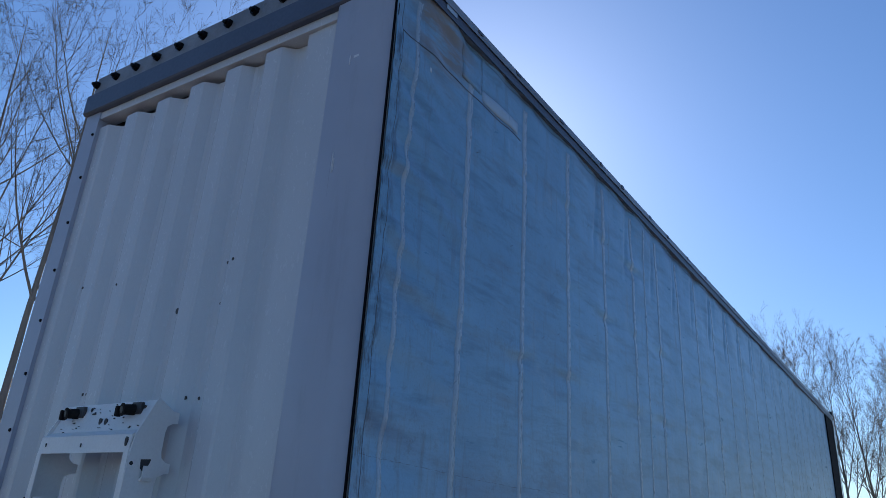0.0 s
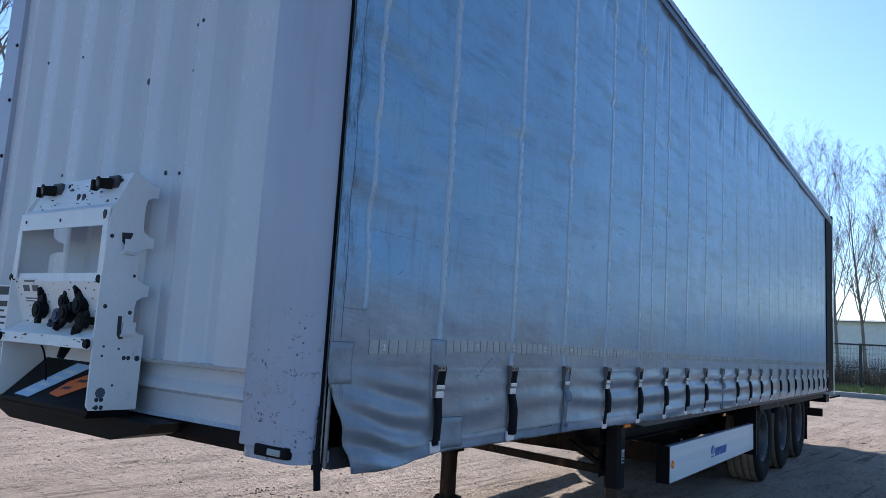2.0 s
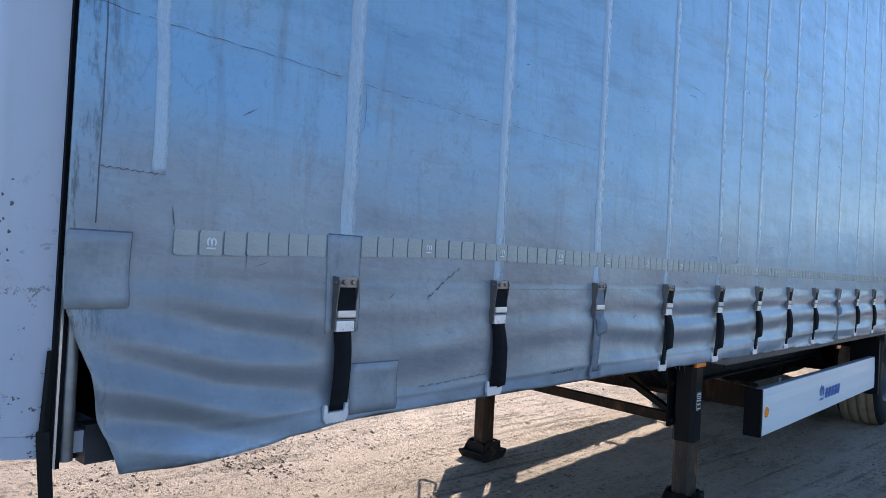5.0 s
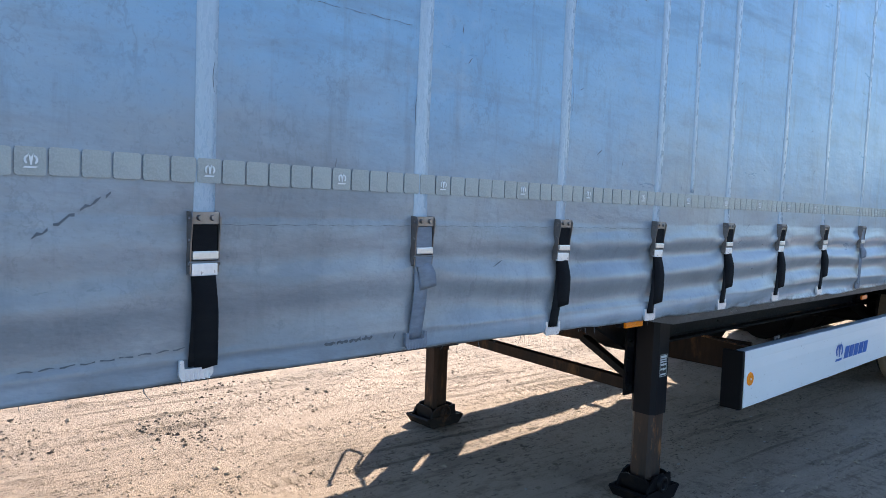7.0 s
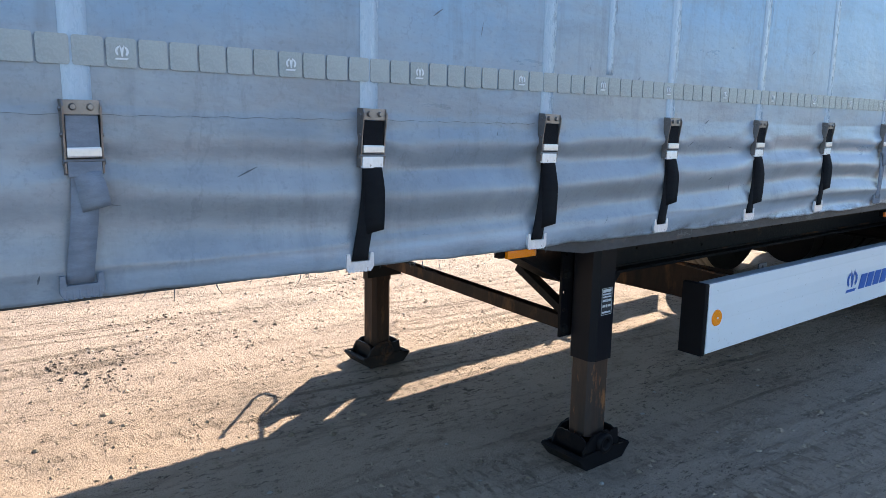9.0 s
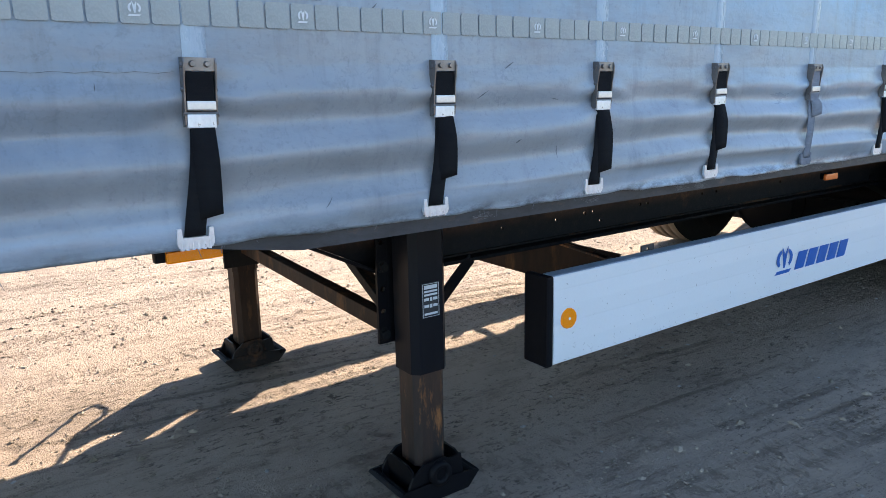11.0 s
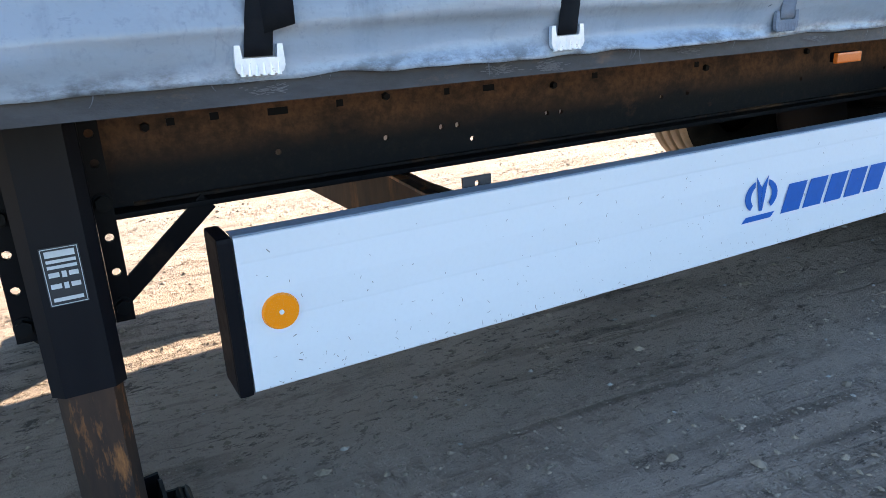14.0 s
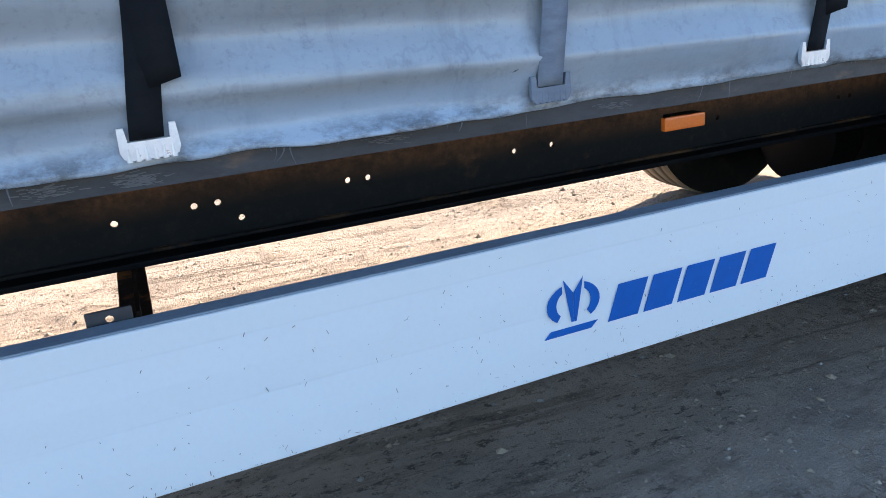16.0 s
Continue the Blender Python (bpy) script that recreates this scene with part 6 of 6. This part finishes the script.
# paper sheet on the front wall, printed lines as bars
bm = B()
box(bm, -2.33, -2.03, -0.0045, -0.0015, 1.42, 1.69)
sheet = part("paper_sheet", bm, M_PAPER, trailer, "white paper sheet with dark print")
bm = B()
box(bm, -2.32, -2.13, -0.006, -0.0040, 1.640, 1.682)
for z, a, b, h in ((1.615, -2.29, -2.09, 0.028), (1.58, -2.27, -2.20, 0.010), (1.548, -2.27, -2.14, 0.010), (1.518, -2.27, -2.18, 0.010), (1.485, -2.22, -2.08, 0.006)):
    box(bm, a, b, -0.006, -0.0040, z - h / 2 - 0.02, z + h / 2 - 0.02)
part("print", bm, M_INK, sheet)
bm = B()
for k in range(5):
    box(bm, -0.40, -0.345, 0.0695, 0.0715, 1.20 + 0.013 * k, 1.207 + 0.013 * k)
part("small_sticker", bm, M_TAPE, trailer, "small faded sticker")

# ---- surroundings ----
bm = B()
box(bm, -60, 60, 29.0, 29.35, -0.1, 0.16, 0.02)
tagged(part("kerb", bm, M_CONCRETE), "low grey concrete kerb along the yard", "kerb", kind="structure")


def verge(name, x0, x1, y0, y1, step, seed):
    xs, ys = np.arange(x0, x1 + step, step), np.arange(y0, y1 + step, step)
    vs = [(float(x), float(y), 0.10 + 0.10 * noise.noise(Vector((x * 0.6, y * 0.6, seed))) + 0.05 * noise.noise(Vector((x * 2.6, y * 2.6, seed)))) for y in ys for x in xs]
    n = len(xs)
    fs = [(j * n + i, j * n + i + 1, (j + 1) * n + i + 1, (j + 1) * n + i) for j in range(len(ys) - 1) for i in range(n - 1)]
    tagged(raw(name, vs, fs, M_GRASS), "rough green grass verge", "grass", kind="structure")


verge("grass_verge", -30, 30, 29.36, 60, 0.5, 3)
verge("grass_verge", -40, -12.5, -30, 29, 0.5, 5)


def blades(name, x0, x1, y0, y1, count, seed, h):
    r = random.Random(seed)
    vs, fs = [], []
    for _ in range(count):
        x, y = r.uniform(x0, x1), r.uniform(y0, y1)
        a, k, hh = r.uniform(0, 6.3), len(vs), h * r.uniform(0.4, 1.2)
        w = 0.03
        lean = (r.uniform(-0.08, 0.08), r.uniform(-0.08, 0.08))
        vs += [(x - w * math.cos(a), y - w * math.sin(a), 0.02), (x + w * math.cos(a), y + w * math.sin(a), 0.02), (x + lean[0], y + lean[1], 0.1 + hh)]
        fs.append((k, k + 1, k + 2))
    tagged(raw(name, vs, fs, M_GRASS, smooth=False), "long grass tufts along the fence", "grass", kind="stuff")


blades("grass_tufts", -8, 8, 29.5, 36, 9000, 2, 0.22)
blades("grass_tufts", -18, -12.4, -4, 14, 7000, 4, 0.22)


def fence(name, p, q, h):
    """Panel fence: posts, rails and a mesh of thin wires."""
    p, q = Vector(p), Vector(q)
    length = (q - p).length
    m = Matrix.Translation(p) @ (q - p).to_track_quat("X", "Z").to_matrix().to_4x4()
    f = tagged(empty(name, m), "dark green welded-mesh fence with posts", "fence")
    post = mesh_of("post", box(B(), -0.06, 0.06, -0.05, 0.05, 0, h + 0.05, 0.008), M_FENCE)
    n = int(length / 1.5)
    for k in range(n + 1):
        o = new("post", post)
        o.parent, o.location = f, (1.5 * k, 0, 0)
    bm = B()
    for z, w in ((0.05, 0.015), (h * 0.5, 0.012), (h, 0.035)):
        box(bm, 0, length, -0.02, 0.02, z - w, z + w)
    part("rail", bm, M_FENCE, f)
    vs, fs = [], []
    x = 0.0
    while x < length:
        k = len(vs)
        vs += [(x, 0, 0.05), (x + 0.006, 0, 0.05), (x + 0.006, 0, h), (x, 0, h)]
        fs.append((k, k + 1, k + 2, k + 3))
        x += 0.055
    z = 0.2
    while z < h:
        k = len(vs)
        vs += [(0, 0, z), (length, 0, z), (length, 0, z + 0.007), (0, 0, z + 0.007)]
        fs.append((k, k + 1, k + 2, k + 3))
        z += 0.2
    raw("wire_mesh", vs, fs, M_FENCE, f, smooth=False)


fence("fence", (-17.7, 34.5, 0), (15, 34.5, 0), 2.0)
fence("fence", (-17.5, -15, 0), (-17.5, 34, 0), 2.0)

# tangled leafless brush behind the fence
rt = random.Random(15)
vs, fs = [], []
for _ in range(5200):
    x, y = rt.uniform(-5, 7), rt.uniform(35.0, 37.5)
    h = rt.uniform(0.5, 1.5)
    p, q = Vector((x, y, 0)), Vector((x + rt.gauss(0, 0.35), y + rt.gauss(0, 0.3), h))
    k, w = len(vs), rt.uniform(0.004, 0.010)
    mid = (p + q) / 2 + Vector((rt.gauss(0, 0.08), 0, 0))
    for a, r in ((p, w), (mid, w * 0.8), (q, w * 0.4)):
        vs += [(a.x - r, a.y, a.z), (a.x + r * 0.5, a.y - r, a.z), (a.x + r * 0.5, a.y + r, a.z)]
    for i in (0, 3):
        fs += [(k + i + j, k + i + (j + 1) % 3, k + i + 3 + (j + 1) % 3, k + i + 3 + j) for j in range(3)]
tagged(raw("brushwood", vs, fs, M_TWIG), "tangled brown leafless brush behind the fence", "brush", kind="stuff")

# long low hall behind the fence
bm = B()
box(bm, -45, 30, 62, 80, 0, 4.1, 0.02)
hall = tagged(empty("storage_hall"), "long pale ribbed-metal hall behind the fence", "building")
part("wall", bm, M_HALL, hall)
bm = B()
for k in range(16):
    box(bm, -45.1, 30.1, 61.9, 61.98, 0.25 + 0.25 * k, 0.33 + 0.25 * k)
part("rib", bm, M_HALL, hall)
bm = B()
prism(bm, [(61.5, 4.1), (71, 4.6), (80.5, 4.1), (80.5, 4.05), (61.5, 4.05)], "x", -45.3, 30.3)
part("roof", bm, M_CONCRETE, hall)


# ---- bare trees ----
def bare_tree(x, y, h, r0, seed, spread_, lean=(0, 0), fine=1.0, thin=0.004):
    r = random.Random(seed)
    trunk = [[], []]
    crown = [[], []]

    def tube(store, pts, rads, seg):
        vs, fs = store
        k = len(vs)
        for i, (p, q) in enumerate(zip(pts, rads)):
            d = (pts[min(i + 1, len(pts) - 1)] - pts[max(i - 1, 0)]).normalized()
            u = d.cross(Vector((0.31, 0.95, 0.1))).normalized()
            v = d.cross(u)
            vs.extend(tuple(p + q * (u * math.cos(2 * math.pi * s / seg) + v * math.sin(2 * math.pi * s / seg))) for s in range(seg))
        for i in range(len(pts) - 1):
            for s in range(seg):
                a, b = k + i * seg + s, k + i * seg + (s + 1) % seg
                fs.append((a, b, b + seg, a + seg))

    def grow(p, d, length, rad, level):
        n = (9, 7, 5, 3, 2)[level]
        pts, q, dd = [p.copy()], p.copy(), d.copy()
        for i in range(n):
            bend = (0.016, 0.05, 0.05, 0.04, 0.03)[level]
            dd = (dd + Vector((r.gauss(0, bend), r.gauss(0, bend), r.gauss(0, bend * 0.5) + (0.10, 0.10, 0.07, 0.04, 0.02)[level]))).normalized()
            q = q + dd * length / n
            pts.append(q.copy())
        tip = (0.05, 0.12, 0.2, 0.3, 0.4)[level]
        rads = [rad * (1 - (1 - tip) * i / n) for i in range(n + 1)]
        tube(trunk if level < 2 else crown, pts, rads, (8, 6, 4, 3, 3)[level])
        if level == 4:
            return
        kids = int((17, 9, 7, 3)[level] * (fine if level else 1))
        for k in range(kids):
            s = r.uniform((0.28, 0.22, 0.15, 0.15)[level], 0.98)
            i = min(int(s * n), n - 1)
            base = pts[i].lerp(pts[i + 1], s * n - i)
            along = (pts[i + 1] - pts[i]).normalized()
            side = along.cross(Vector((r.gauss(0, 1), r.gauss(0, 1), r.gauss(0, 1)))).normalized()
            ang = radians(r.uniform(24, 46 if level == 0 else 58) * spread_)
            nd = along * math.cos(ang) + side * math.sin(ang)
            nl = length * r.uniform(0.30, 0.52) * (1.15 - 0.55 * s)
            grow(base, nd, nl, max(rads[i] * (r.uniform(0.36, 0.58) if level < 2 else r.uniform(0.3, 0.5)), thin), level + 1)

    grow(Vector((0, 0, -0.1)), Vector((lean[0], lean[1], 1)).normalized(), h, r0, 0)
    t = tagged(empty("bare_tree", Matrix.Translation((x, y, 0))), "tall leafless tree with fine upright twigs", "tree", "bare trees round the yard")
    raw("trunk", *trunk, M_BARK, t)
    raw("crown", *crown, M_TWIG, t)


row = ((-7.6, 41, 11.6), (-6.2, 43, 11.8), (-4.9, 40, 11.4), (-3.7, 42, 11.6), (-2.6, 40, 11.0), (-1.5, 41, 11.2), (-0.5, 42, 10.8), (0.5, 40, 11.0), (1.6, 41.5, 11.2), (2.7, 40.5, 10.8), (3.9, 42, 11.2), (5.2, 41, 11.0), (6.6, 42, 11.4), (8.2, 41, 11.2))
for k, (x, y, h) in enumerate(row):
    bare_tree(x, y, h - 0.8 + 0.8 * min(1.0, max(0.0, (-1.5 - x) / 4)), 0.10, 30 + k, 0.78, (random.Random(k).uniform(-0.025, 0.025), 0), 1.25, 0.0034)
for k, (x, y, h) in enumerate(((-10.6, 3.5, 10.6), (-12.2, 3.0, 11.0), (-13.8, 8.0, 12.0), (-12.5, 0.6, 11.0))):
    bare_tree(x, y, h, 0.085, 60 + k, 0.95, (0.03, 0.0), 1.15, 0.0026)
